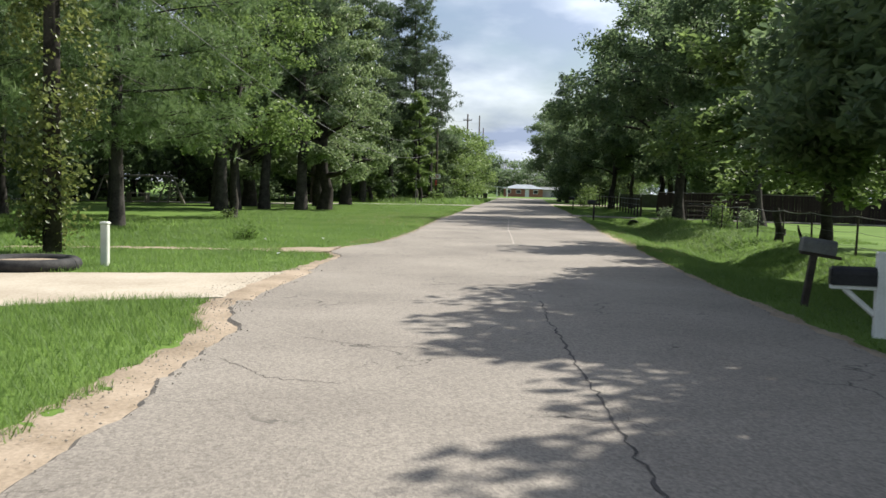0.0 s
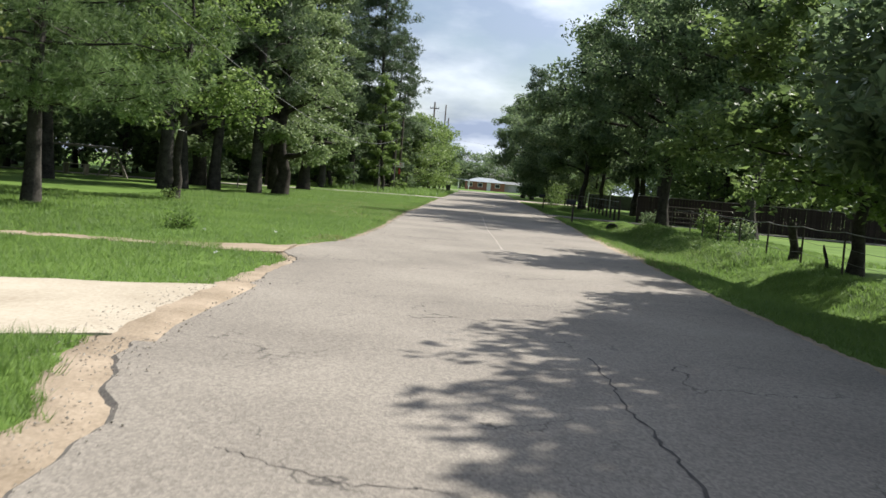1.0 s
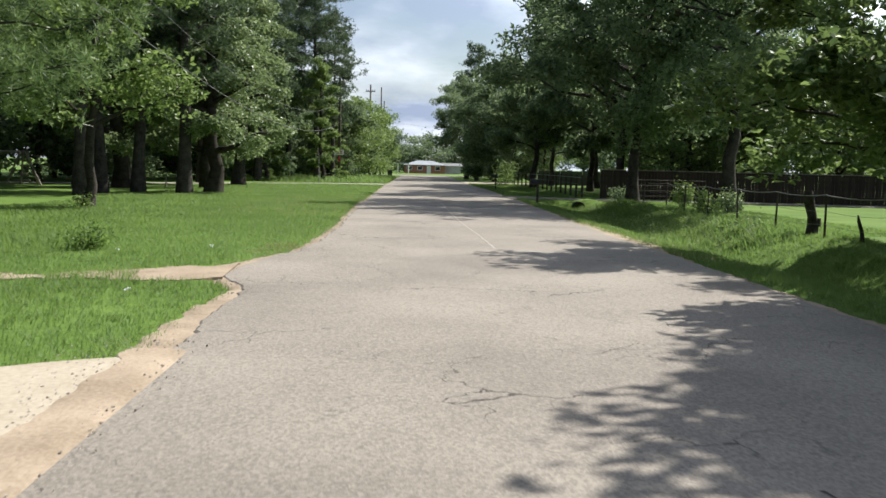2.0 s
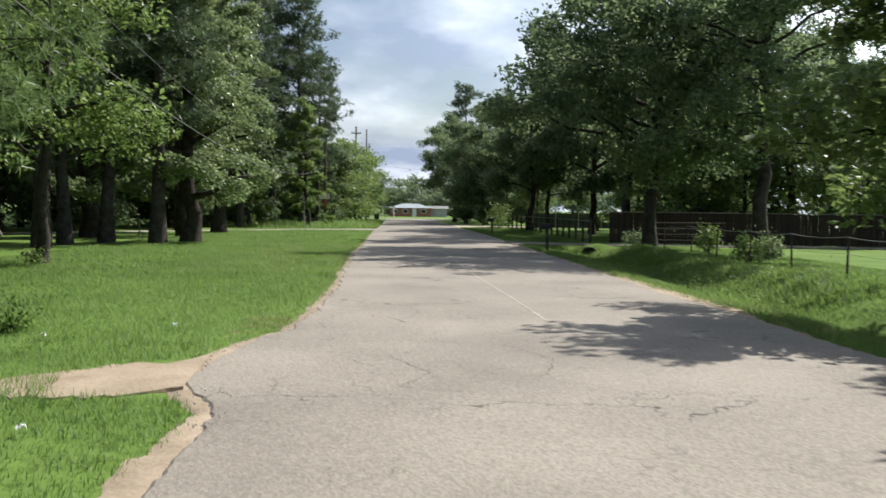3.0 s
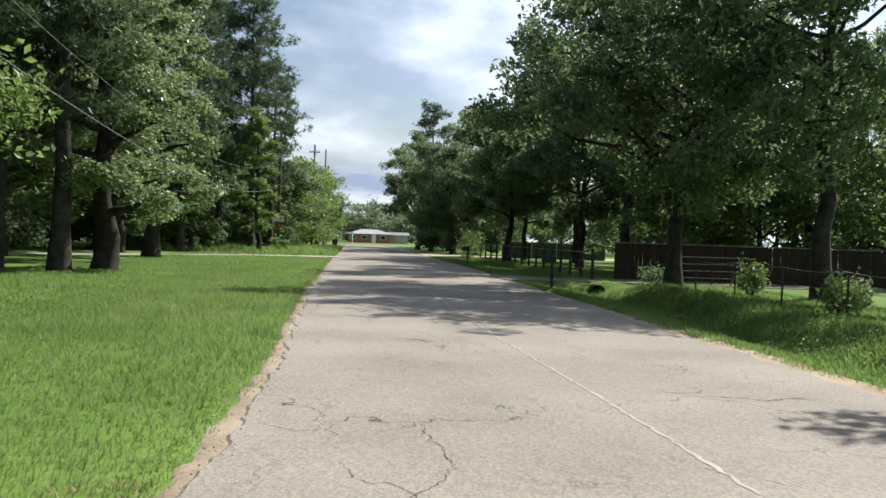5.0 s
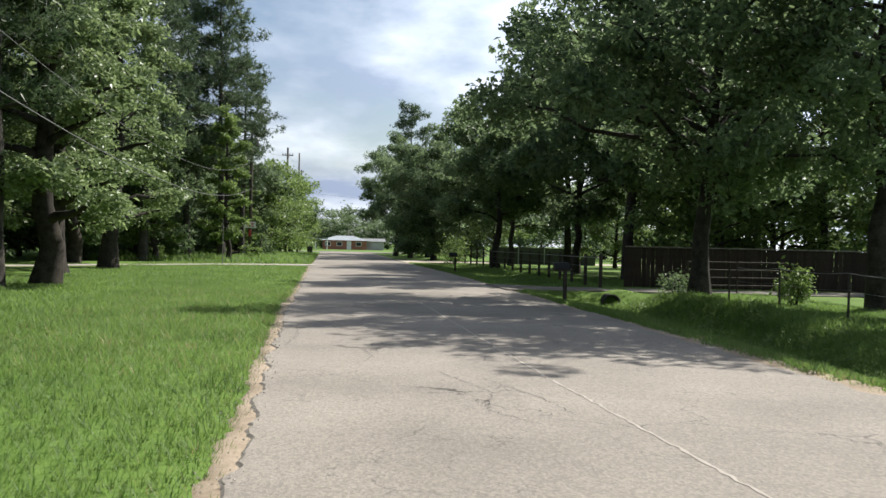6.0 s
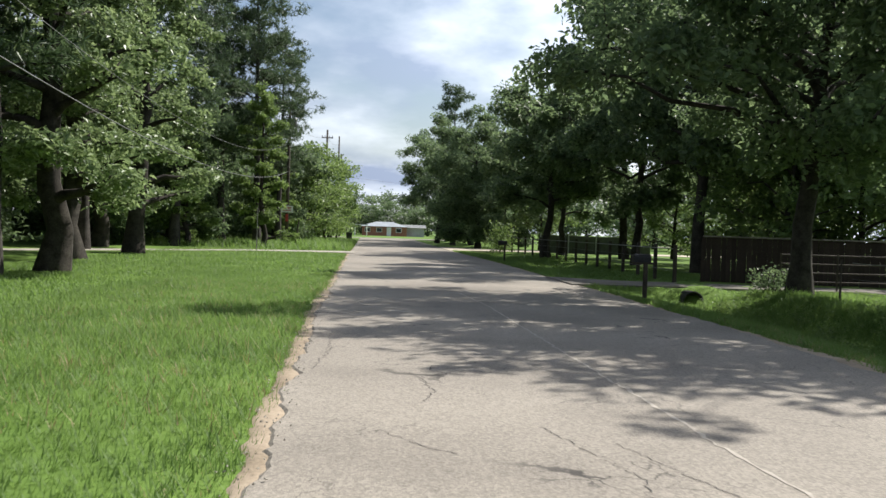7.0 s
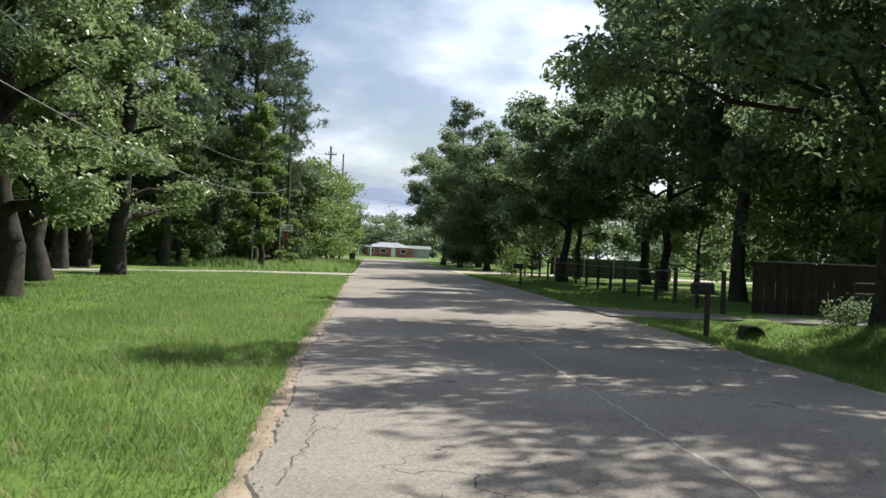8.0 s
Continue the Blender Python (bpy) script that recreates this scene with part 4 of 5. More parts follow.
shrub(210, 2.0, 1.3, 800, 0.18, M["grey_leaf"], "shrub", "bushy growth around a lawn-side wall", "shrub", (-15.5, 22.5))


def on_track(x, y):
    """Where no grass grows: drives, tracks, asphalt."""
    near = np.interp(-x, [3.85, 4.4, 5.6, 6.5, 9, 40], [12.2, 12.1, 11.4, 10.4, 8.6, -3.5])
    far = np.interp(-x, [3.9, 5.2, 8.6, 12, 40], [16.4, 15.7, 14.4, 13.1, 2.5])
    bare = (x < -3) & (y > near - 0.05) & (y < far + 0.05)
    n2 = np.interp(-x, [4.3, 6.6, 12], [21.3, 21.3, 19.6])
    f2 = np.interp(-x, [4.6, 6.6, 12], [23.8, 22.4, 20.3])
    bare |= (x < -4) & (x > -12) & (y > n2 - 0.02) & (y < f2 + 0.02) & ((bumps(x * 1.1, y * 0.8 + 3) > 0.05) | (x > -5.3))
    bare |= (x > 3) & (y > 59.2) & (y < 64.0 - 0.3 * np.clip(x - 3.2, 0, 6))
    bare |= (x < -4.6) & (y > 86.4 + np.minimum(0, (x + 11)) * 1.15) & (y < 92.4 + np.minimum(0, (x + 7)) * 1.05)
    w = np.interp(y, [-8, 3, 8, 10.5, 11.5, 16, 16.5, 20, 24, 26, 60, 110], [0.6, 0.52, 0.46, 0.45, 0.42, 0.36, 0.2, 0.16, 0.22, 0.12, 0.10, 0.08])
    bare |= (x > edge_left(y) - w + 0.15 * bumps(x * 5, y * 5) + 0.07 * bumps(x * 1.1, y * 1.3)) & (x < edge_right(y) + 0.12 + 0.08 * bumps(x * 5, y * 4))
    return bare


def grass(seed, x0, x1, y0, y1, count, tall, wide, name="grass", mat="blade", label="short mown green grass blades"):
    """Leaning blades, a triangle each, partly gathered in tufts."""
    r = np.random.default_rng(seed)
    x, y = r.uniform(x0, x1, count), r.uniform(y0, y1, count)
    k = count // 14
    cx, cy = r.uniform(x0, x1, k), r.uniform(y0, y1, k)
    pick = r.integers(0, k, count)
    tuft = r.random(count) < 0.4
    x = np.where(tuft, cx[pick] + r.normal(size=count) * 0.07, x)
    y = np.where(tuft, cy[pick] + r.normal(size=count) * 0.07, y)
    keep = ~on_track(x, y)
    x, y, tuft = x[keep], y[keep], tuft[keep]
    n = len(x)
    h = tall * r.uniform(0.45, 1.2, n) * (0.85 + 0.4 * bumps(x * 0.45, y * 0.45)) * np.where(tuft, 1.2, 0.95)
    az, tip = r.uniform(0, 6.28, n), h * r.uniform(0.3, 1.2, n)
    b = np.stack([x, y, ground_z(x, y) - 0.01], 1)
    s = np.stack([-np.sin(az), np.cos(az), np.zeros(n)], 1) * (wide * r.uniform(0.6, 1.3, n))[:, None] * 0.5
    t = b + np.stack([np.cos(az) * tip, np.sin(az) * tip, h], 1)
    V = np.stack([b - s, b + s, t], 1).reshape(-1, 3)
    ob = part_mesh(name, mesh_of(name, V, np.arange(3 * n).reshape(-1, 3), M[mat]))
    return tagged(ob, label, "grass", kind="stuff")


grass(301, -8.5, -2.4, 1.5, 12, 71400, 0.13, 0.011)
grass(302, -12, -4.0, 14.5, 36, 127500, 0.10, 0.013)
grass(303, -10, -4.2, 36, 62, 127500, 0.12, 0.012)
grass(304, -16, -8, 36, 66, 61200, 0.12, 0.03)
grass(305, -22, -9, 16, 40, 57800, 0.13, 0.03)
grass(306, -16, -4.6, 60, 92, 61200, 0.12, 0.035)
grass(307, 3.3, 10, 9, 34, 88400, 0.11, 0.018)
grass(308, 3.2, 13, 34, 60, 110500, 0.12, 0.022)
grass(309, 3.2, 11, 64, 106, 54400, 0.11, 0.035)
grass(310, -24, -4.9, 92, 136, 26000, 0.55, 0.06, "meadow_grass", "blade", "tall unmown meadow grass beyond the gravel drive")
grass(311, -9, -4.3, 37, 56, 2500, 0.17, 0.014, "dry_grass", "dry", "dry straw blades among the lawn")
grass(312, 3.4, 5.2, 26, 48, 4000, 0.10, 0.018, "dry_grass", "dry", "dry straw blades along the verge")
grass(313, 5.8, 8.8, 33, 58.5, 26000, 0.26, 0.025, "ditch_weeds", "blade", "taller weeds in the roadside ditch")


def bank_weeds(seed, x0, x1, y0, y1, clumps, leaf, mat, label):
    """Low leafy weeds in uneven clumps on the ditch bank."""
    r = np.random.default_rng(seed)
    c = np.stack([r.uniform(x0, x1, clumps), r.uniform(y0, y1, clumps)], 1)
    c[:, 0] += 0.5 * np.sin(c[:, 1] * 0.9)
    s = r.uniform(0.10, 0.22, clumps)
    p = c[:, None] + r.normal(size=(clumps, 46, 2)) * s[:, None, None]
    hgt = np.abs(r.normal(size=(clumps, 46))) * s[:, None] * 0.9
    p = p.reshape(-1, 2)
    P = np.concatenate([p, (ground_z(p[:, 0], p[:, 1]) + 0.04 + hgt.ravel())[:, None]], 1)
    V, F = leaves(P, leaf, r, 0.6, 0.0)
    return tagged(part_mesh("ditch_weeds", mesh_of("ditch_weeds", V, F, M[mat])), label, "weeds", kind="stuff")


bank_weeds(321, 6.2, 8.3, 34, 57.5, 140, 0.07, "gum", "leafy green weeds on the ditch bank")

# ---- utility poles and cables ----
def utility_pole(x, y, h, r, label, arm=True, lean=0.0):
    root = new("utility_pole")
    bm = bmesh.new()
    rod(bm, (0, 0, -0.2), (lean, 0, h), r, r * 0.68, 14)
    part("pole_shaft", bm, M["pole"], root, smooth=True)
    if arm:
        z = h - 0.9
        bm = bmesh.new()
        box(bm, lean, 0, z, 1.3, 0.10, 0.12, 0.01)
        part("crossarm", bm, M["pole"], root)
        for dx in (-0.58, -0.25, 0.25, 0.58):
            bm = bmesh.new()
            rod(bm, (lean + dx, 0, z + 0.05), (lean + dx, 0, z + 0.25), 0.05, 0.035, 8)
            part("insulator", bm, M["dull_metal"], root)
    root.matrix_basis = pose(x, y, 0)
    return tagged(root, label, "utility pole", "utility poles")


pole_main = utility_pole(-10.7, 106.8, 11.4, 0.16, "dark wooden utility pole with small sign on it")
bm = bmesh.new()
rod(bm, (0.42, 0, 9.9), (0.42, 0, 10.7), 0.2, 0.2, 12)
part("transformer", bm, M["dull_metal"], pole_main, "grey metal transformer can", True)
utility_pole(-9.0, 134, 12.7, 0.16, "tall wooden utility pole with crossarm over the trees")
utility_pole(-8.7, 160, 14.6, 0.15, "tall distant utility pole above the trees", False)
utility_pole(-9.3, 186, 14.2, 0.15, "distant utility pole beyond the trees", False)
utility_pole(-20.4, 133, 6.9, 0.12, "short service pole at the wood's edge", False)
utility_pole(-17.6, 118, 6.2, 0.09, "slim leaning service pole among the trees", False, 0.25)
vine_pole = utility_pole(-9.95, 18.3, 9.5, 0.2, "wooden utility pole overgrown with climbing vines", False)
vine_pole.children[0].data.materials[0] = M["bark"]


def cable(a, b, sag, r, label):
    t = np.linspace(0, 1, 48)[:, None]
    p = (1 - t) * np.array(a) + t * np.array(b)
    p[:, 2] -= (4 * sag * t * (1 - t))[:, 0]
    V, F = tubes([(p, np.full(48, r))], 6)
    ob = part_mesh("power_cable", mesh_of("power_cable", V, F, M["wire"], True))
    return tagged(ob, label, "cable", "overhead cables")


cable((-9.95, 18.3, 7.1), (-10.7, 106.8, 6.2), 2.6, 0.013, "thick grey cable sagging between utility poles")
cable((-9.95, 18.3, 8.8), (-10.7, 106.8, 8.6), 3.4, 0.008, "thin overhead cable along the lawn")
cable((-10.7, 106.8, 10.5), (-9.0, 134, 11.9), 0.6, 0.014, "overhead cable between wooden poles")
cable((-10.7, 106.8, 6.9), (-9.0, 134, 6.0), 1.6, 0.014, "slack overhead cable between wooden poles")
cable((-9.0, 134, 11.9), (-8.7, 160, 13.7), 0.6, 0.014, "overhead cable between wooden poles")
cable((-8.7, 160, 9.0), (22, 185, 9.0), 0.5, 0.014, "cable crossing over the far street")
cable((-10.7, 106.8, 6.9), (-20.4, 133, 6.6), 0.8, 0.012, "service cable to a short pole")

rv = np.random.default_rng(9)
ch = np.sort(rv.uniform(0.5, 9.2, 104))
ca, cr = rv.uniform(0, 6.28, 104), rv.uniform(0.15, 0.95, 104) * np.interp(ch, [0, 2, 5, 9.5], [0.45, 0.75, 1.1, 1.2])
cl = np.stack([np.cos(ca) * cr * 1.2, np.sin(ca) * cr, ch], 1)
pts = np.concatenate([(cl[:, None] + rv.normal(size=(104, 72, 3)) * [0.17, 0.17, 0.24]).reshape(-1, 3), rv.normal(size=(300, 3)) * [0.16, 0.16, 0] + np.stack([np.zeros(300), np.zeros(300), rv.uniform(0.1, 9.2, 300)], 1)])
V, F = leaves(pts[pts[:, 2] > 0.05], 0.13, rv, 0.7)
part_mesh("vine", mesh_of("vine", V, F, M["vine"]), vine_pole, "yellow-green climbing vine leaves")


# ---- posts, mailboxes, bins ----
def marker_post():
    root = new("marker_post")
    bm = bmesh.new()
    box(bm, 0, 0, 0.37, 0.14, 0.14, 0.86, 0.02)
    part("post", bm, M["grey_plastic"], root)
    bm = bmesh.new()
    box(bm, 0, 0, 0.82, 0.165, 0.165, 0.06, 0.02)
    part("cap", bm, M["grey_plastic"], root)
    root.matrix_basis = pose(-7.8, 16.3, 0.0)
    return tagged(root, "pale grey-green utility marker post on the lawn", "post")


marker_post()

edging = new("planter_ring")
ang = np.linspace(0, 2 * np.pi, 41)
V, F = tubes([(np.stack([np.cos(ang) * 0.78, np.sin(ang) * 0.78, np.full(41, 0.10)], 1), np.full(41, 0.125))], 10)
part_mesh("tyre_wall", mesh_of("tyre_wall", V, F, M["rubber"], True), edging)
bm = bmesh.new()
bmesh.ops.create_circle(bm, cap_ends=True, segments=24, radius=0.74)
bmesh.ops.translate(bm, vec=(0, 0, 0.14), verts=bm.verts)
part("soil", bm, M["dirt"], edging)
edging.matrix_basis = pose(-8.75, 15.3, 0.0)
tagged(edging, "large black tyre planter beside the driveway", "planter")


def mailbox(x, y, turn, post_mat, box_mat, label, post_label, brace=False, tilt=0.0, high=1.05, over=0.0, out=0.0, thick=0.10):
    """Half-round letter box on a post; the door faces the road (-x)."""
    root = new("mailbox")
    bm = bmesh.new()
    box(bm, 0.0, 0, (high + over) / 2 - 0.1, thick, thick, high + over + 0.2, 0.008)
    part("post", bm, post_mat, root, post_label)
    bm = bmesh.new()
    box(bm, -0.08 - out, 0, high + 0.02, 0.62, 0.12, 0.05, 0.006)
    part("arm", bm, post_mat, root)
    if brace:
        bm = bmesh.new()
        rod(bm, (0.0, 0, high - 0.36), (-0.42, 0, high), 0.035, 0.035, 6)
        part("brace", bm, post_mat, root)
    prof = [(-0.085, 0.0), (0.085, 0.0), (0.085, 0.12)] + [(0.085 * math.cos(a), 0.12 + 0.085 * math.sin(a)) for a in np.linspace(0, math.pi, 9)[1:-1]] + [(-0.085, 0.12)]
    bm = bmesh.new()
    ends = []
    for px in (-0.38 - out, 0.12 - out):
        ends.append([bm.verts.new((px, q * 1.05, high + 0.046 + w * 1.1)) for q, w in prof])
    k = len(prof)
    for i in range(k):
        bm.faces.new((ends[0][i], ends[0][(i + 1) % k], ends[1][(i + 1) % k], ends[1][i]))
    bm.faces.new(ends[0][::-1])
    bm.faces.new(ends[1])
    bmesh.ops.recalc_face_normals(bm, faces=bm.faces)
    body = part("box_body", bm, box_mat, root)
    bm = bmesh.new()
    box(bm, -0.39 - out, 0, high + 0.145, 0.02, 0.185, 0.20, 0.008)
    part("door", bm, box_mat, body)
    bm = bmesh.new()
    box(bm, -0.1 - out, 0.105, high + 0.2, 0.12, 0.012, 0.03, 0.003)
    part("flag", bm, M["red"], body, "small red signal flag")
    root.matrix_basis = pose(x, y, float(ground_z(np.array(x), np.array(y))), 0, tilt, turn)
    return tagged(root, label, "mailbox", "mailboxes")


mailbox(4.45, 11.05, -8, M["white"], M["black_metal"], "black mailbox on a white post with brace", "white painted post", True, 0, 0.58, 0.46, 0.19, 0.14)
mailbox(4.5, 14.2, 0, M["dark_wood"], M["dull_metal"], "dull grey mailbox on a leaning dark post", "dark leaning post", False, 8, 0.80, 0.0, -0.18)
mailbox(4.15, 54.5, 10, M["dark_wood"], M["black_metal"], "black mailbox on a dark wooden post by the culvert", "dark wooden post", False, 0, 1.0)
mailbox(4.3, 82.5, 0, M["dark_wood"], M["black_metal"], "dark mailbox on a post at the verge", "dark wooden post", False, 0, 0.95)

drum = new("culvert_pipe")
bm = bmesh.new()
for ra, rb in ((0.36, 0.31),):
    for y0, y1 in ((58.5, 63.9),):
        rings = []
        for yy, rad in ((y0, ra), (y1, ra), (y1, rb), (y0, rb)):
            rings.append([bm.verts.new((7.0 + rad * math.cos(a), yy, -0.40 + rad * math.sin(a))) for a in np.linspace(0, 2 * math.pi, 20, endpoint=False)])
        for q in range(4):
            A, B = rings[q], rings[(q + 1) % 4]
            for i in range(20):
                bm.faces.new((A[i], A[(i + 1) % 20], B[(i + 1) % 20], B[i]))
bmesh.ops.recalc_face_normals(bm, faces=bm.faces)
part("pipe", bm, M["rubber"], drum, "", True)
tagged(drum, "black culvert pipe under the gravel driveway", "pipe")


def wheelie_bin(x, y, turn, label):
    root = new("trash_bin")
    bm = bmesh.new()
    r = bmesh.ops.create_cone(bm, cap_ends=True, segments=4, radius1=0.36, radius2=0.46, depth=0.95)
    bmesh.ops.rotate(bm, verts=r["verts"], matrix=Matrix.Rotation(radians(45), 3, "Z"))
    bmesh.ops.translate(bm, vec=(0, 0, 0.53), verts=r["verts"])
    part("bin_body", bm, M["rubber"], root)
    bm = bmesh.new()
    box(bm, 0, 0, 1.04, 0.70, 0.74, 0.07, 0.02)
    part("lid", bm, M["rubber"], root)
    for dy in (-0.28, 0.28):
        bm = bmesh.new()
        rod(bm, (0.3, dy - 0.03, 0.11), (0.3, dy + 0.03, 0.11), 0.11, 0.11, 12)
        part("wheel", bm, M["rubber"], root)
    root.matrix_basis = pose(x, y, 0, 0, 0, turn)
    return tagged(root, label, "bin")


wheelie_bin(-6.3, 138, 10, "dark wheeled trash bin at the road edge")
wheelie_bin(6.2, 13.0, 40, "black wheeled trash bin tipped low behind the mailboxes").matrix_basis = pose(6.25, 13.3, -0.16, 0, 0, 30) @ Matrix.Diagonal((1, 1, 0.75, 1))

# sign on the pole and slim stakes near it
sign = new("pole_sign")
bm = bmesh.new()
box(bm, 0, -0.19, 3.02, 1.0, 0.03, 0.55, 0.006)
part("board", bm, M["white"], sign, "white sign board")
for dz, w in ((0.14, 0.72), (0.02, 0.62), (-0.12, 0.68)):
    bm = bmesh.new()
    box(bm, 0, -0.212, 3.02 + dz, w, 0.008, 0.06, 0.002)
    part("text_bar", bm, M["red"], sign)
bm = bmesh.new()
box(bm, 0, -0.19, 2.3, 0.22, 0.03, 0.6, 0.006)
part("lower_plate", bm, M["red"], sign, "narrow red plate")
sign.matrix_basis = pose(-10.7, 106.8, 0)
tagged(sign, "white board with red lines fixed to a pole", "sign")


def stake(x, y, h, lean, label, r=0.03, mat="dull_metal"):
    root = new("stake")
    bm = bmesh.new()
    rod(bm, (0, 0, -0.1), (lean, 0, h), r, r * 0.8, 8)
    part("shaft", bm, M[mat], root)
    bm = bmesh.new()
    box(bm, lean, 0, h + 0.02, r * 2.6, r * 2.6, 0.05, 0.005)
    part("cap", bm, M[mat], root)
    root.matrix_basis = pose(x, y, float(ground_z(np.array(x), np.array(y))))
    return tagged(root, label, "stake", "stakes")


stake(-10.7, 87.5, 2.6, 0.0, "thin rusty metal stake beside the gravel drive", 0.03)
stake(-9.5, 101.3, 2.1, 0.25, "leaning wooden stake near the pole", 0.06, "dark_wood")
stake(-18, 66.5, 0.9, 0, "pale short stake by the gravel drive", 0.05, "grey_wood")

# ---- fences on the ditch side ----
wire_fence = new("wire_fence")
posts = [(9.3, 21.5), (9.2, 25.5), (9.2, 29.4), (9.3, 33.0), (9.2, 36.2), (9.2, 39.6), (9.25, 43.0), (9.6, 47.3), (10.0, 51.6), (9.5, 54.0)]
for i, (x, y) in enumerate(posts):
    z = float(ground_z(np.array(x), np.array(y)))
    bm = bmesh.new()
    rod(bm, (x, y, z - 0.1), (x + 0.03 * math.sin(i * 2.1), y, 1.22), 0.035, 0.03, 8)
    part("post", bm, M["dark_wood"], wire_fence)
for z, r in ((1.18, 0.014), (0.75, 0.005), (0.38, 0.005)):
    p = []
    for (x, y), (x2, y2) in zip(posts, posts[1:]):
        for u in np.linspace(0, 1, 6)[:-1]:
            p.append((x + (x2 - x) * u - 0.04, y + (y2 - y) * u, z - 0.06 * 4 * u * (1 - u)))
    V, F = tubes([(np.array(p), np.full(len(p), r))], 6)
    part_mesh("rail", mesh_of("rail", V, F, M["dull_metal"] if r > 0.01 else M["wire"], True), wire_fence)
tagged(wire_fence, "old wire fence with thin posts and grey top rail", "fence")

stump = new("dead_stump")
rs = np.random.default_rng(12)
p = np.array([(0, 0, -0.1), (0.03, 0, 0.25), (0.0, 0, 0.55), (-0.08, 0, 0.85), (-0.13, 0, 1.1), (-0.12, 0.02, 1.28)])
V, F = tubes([(p, np.array([0.2, 0.16, 0.13, 0.14, 0.15, 0.10])), (np.array([(0.05, 0, 0.1), (0.17, -0.03, 0.3), (0.2, -0.03, 0.5)]), np.array([0.1, 0.09, 0.05])), (np.array([(-0.12, 0, 1.0), (0.05, 0, 1.2), (0.12, 0, 1.34)]), np.array([0.08, 0.06, 0.02]))], 9)
part_mesh("trunk", mesh_of("trunk", V, F, M["bark"], True), stump)
stump.matrix_basis = pose(9.5, 34.3, -0.02)
tagged(stump, "dark broken tree stump at the wire fence", "stump")
snag = new("dead_branch")
V, F = tubes([(np.array([(0, 0, -0.1), (-0.05, 0, 0.3), (-0.15, 0, 0.6), (-0.18, 0.0, 0.75)]), np.array([0.06, 0.05, 0.045, 0.02]))], 7)
part_mesh("trunk", mesh_of("trunk", V, F, M["bark"], True), snag)
snag.matrix_basis = pose(9.4, 31.0, -0.02)
tagged(snag, "short dark dead branch standing in grass", "branch")

rail_fence = new("post_fence")
ys3 = [63.4 + 2.7 * i for i in range(16)]
fx = lambda y: 8.0 + 0.5 * math.sin((y - 63) / 42 * math.pi)
for i, y in enumerate(ys3):
    bm = bmesh.new()
    box(bm, fx(y), y, 0.66, 0.13, 0.13, 1.5, 0.012)
    part("post", bm, M["dark_wood"], rail_fence)
for z, r in ((1.25, 0.02), (0.85, 0.006), (0.45, 0.006)):
    p = np.array([(fx(y) - 0.08, y, z) for y in ys3])
    V, F = tubes([(p, np.full(len(p), r))], 6)
    part_mesh("rail", mesh_of("rail", V, F, M["dull_metal"], True), rail_fence)
tagged(rail_fence, "row of dark fence posts with thin rails on grass", "fence")

gate = new("tube_gate")
for z in (0.3, 0.6, 0.9, 1.2):
    bm = bmesh.new()
    rod(bm, (0, 0, z), (4.2, 0, z), 0.025, 0.025, 8)
    part("bar", bm, M["dark_wood"], gate)
for x in (0, 2.1, 4.2):
    bm = bmesh.new()
    rod(bm, (x, 0, -0.05), (x, 0, 1.25), 0.03, 0.03, 8)
    part("upright", bm, M["dark_wood"], gate)
gate.matrix_basis = pose(10.2, 59.2, 0.03, 0, 0, 6)
tagged(gate, "dark metal tube gate at the gravel driveway", "gate")

# grey mesh-screen fence beside the side street, its shade put into the panel colour
screen = new("screen_fence")
for i in range(4):
    bm = bmesh.new()
    box(bm, 12 + i * 2.4, 106.0, 0.8, 2.3, 0.05, 1.5, 0.01)
    part("panel", bm, M["screen"], screen)
    bm = bmesh.new()
    rod(bm, (10.8 + i * 2.4, 106.0, -0.1), (10.8 + i * 2.4, 106.0, 1.7), 0.05, 0.05, 8)
    part("post", bm, M["grey_metal"], screen)
tagged(screen, "grey panel fence in shade-darkened colour beside the side street", "fence")

# wooden privacy fence with boards, their brown darkened for the trees' shade
privacy = new("privacy_fence")
bm = bmesh.new()
box(bm, 0, 0, 0, 0.185, 0.022, 1.72, 0.006)
board = part("board", bm, M["fence_board"], privacy)
bd = board.data
rb = np.random.default_rng(15)
x = 9.3
k = 0
while x < 34:
    ob = board if k == 0 else new("board", bd)
    ob.parent = privacy
    ob.matrix_basis = pose(x, 63.9 - 0.16 * (x - 9.3) + rb.normal() * 0.006, 0.88 + rb.normal() * 0.008, 0, rb.normal() * 0.3, -9)
    x += 0.1885
    k += 1
for z in (0.4, 1.35):
    bm = bmesh.new()
    box(bm, 0, 0, 0, 25, 0.05, 0.09, 0.005)
    ob = part("rail", bm, M["fence_board"], privacy)
    ob.matrix_basis = pose(21.6, 63.98 - 0.16 * 12.3, z, 0, 0, -9)
bm = bmesh.new()
box(bm, 0, 0, 0, 25, 0.12, 0.045, 0.005)
ob = part("cap_rail", bm, M["grey_wood"], privacy, "pale worn cap rail")
ob.matrix_basis = pose(21.6, 63.9 - 0.16 * 12.3, 1.775, 0, 0, -9)
tagged(privacy, "brown board privacy fence in shade-darkened colour with pale cap rail", "fence")


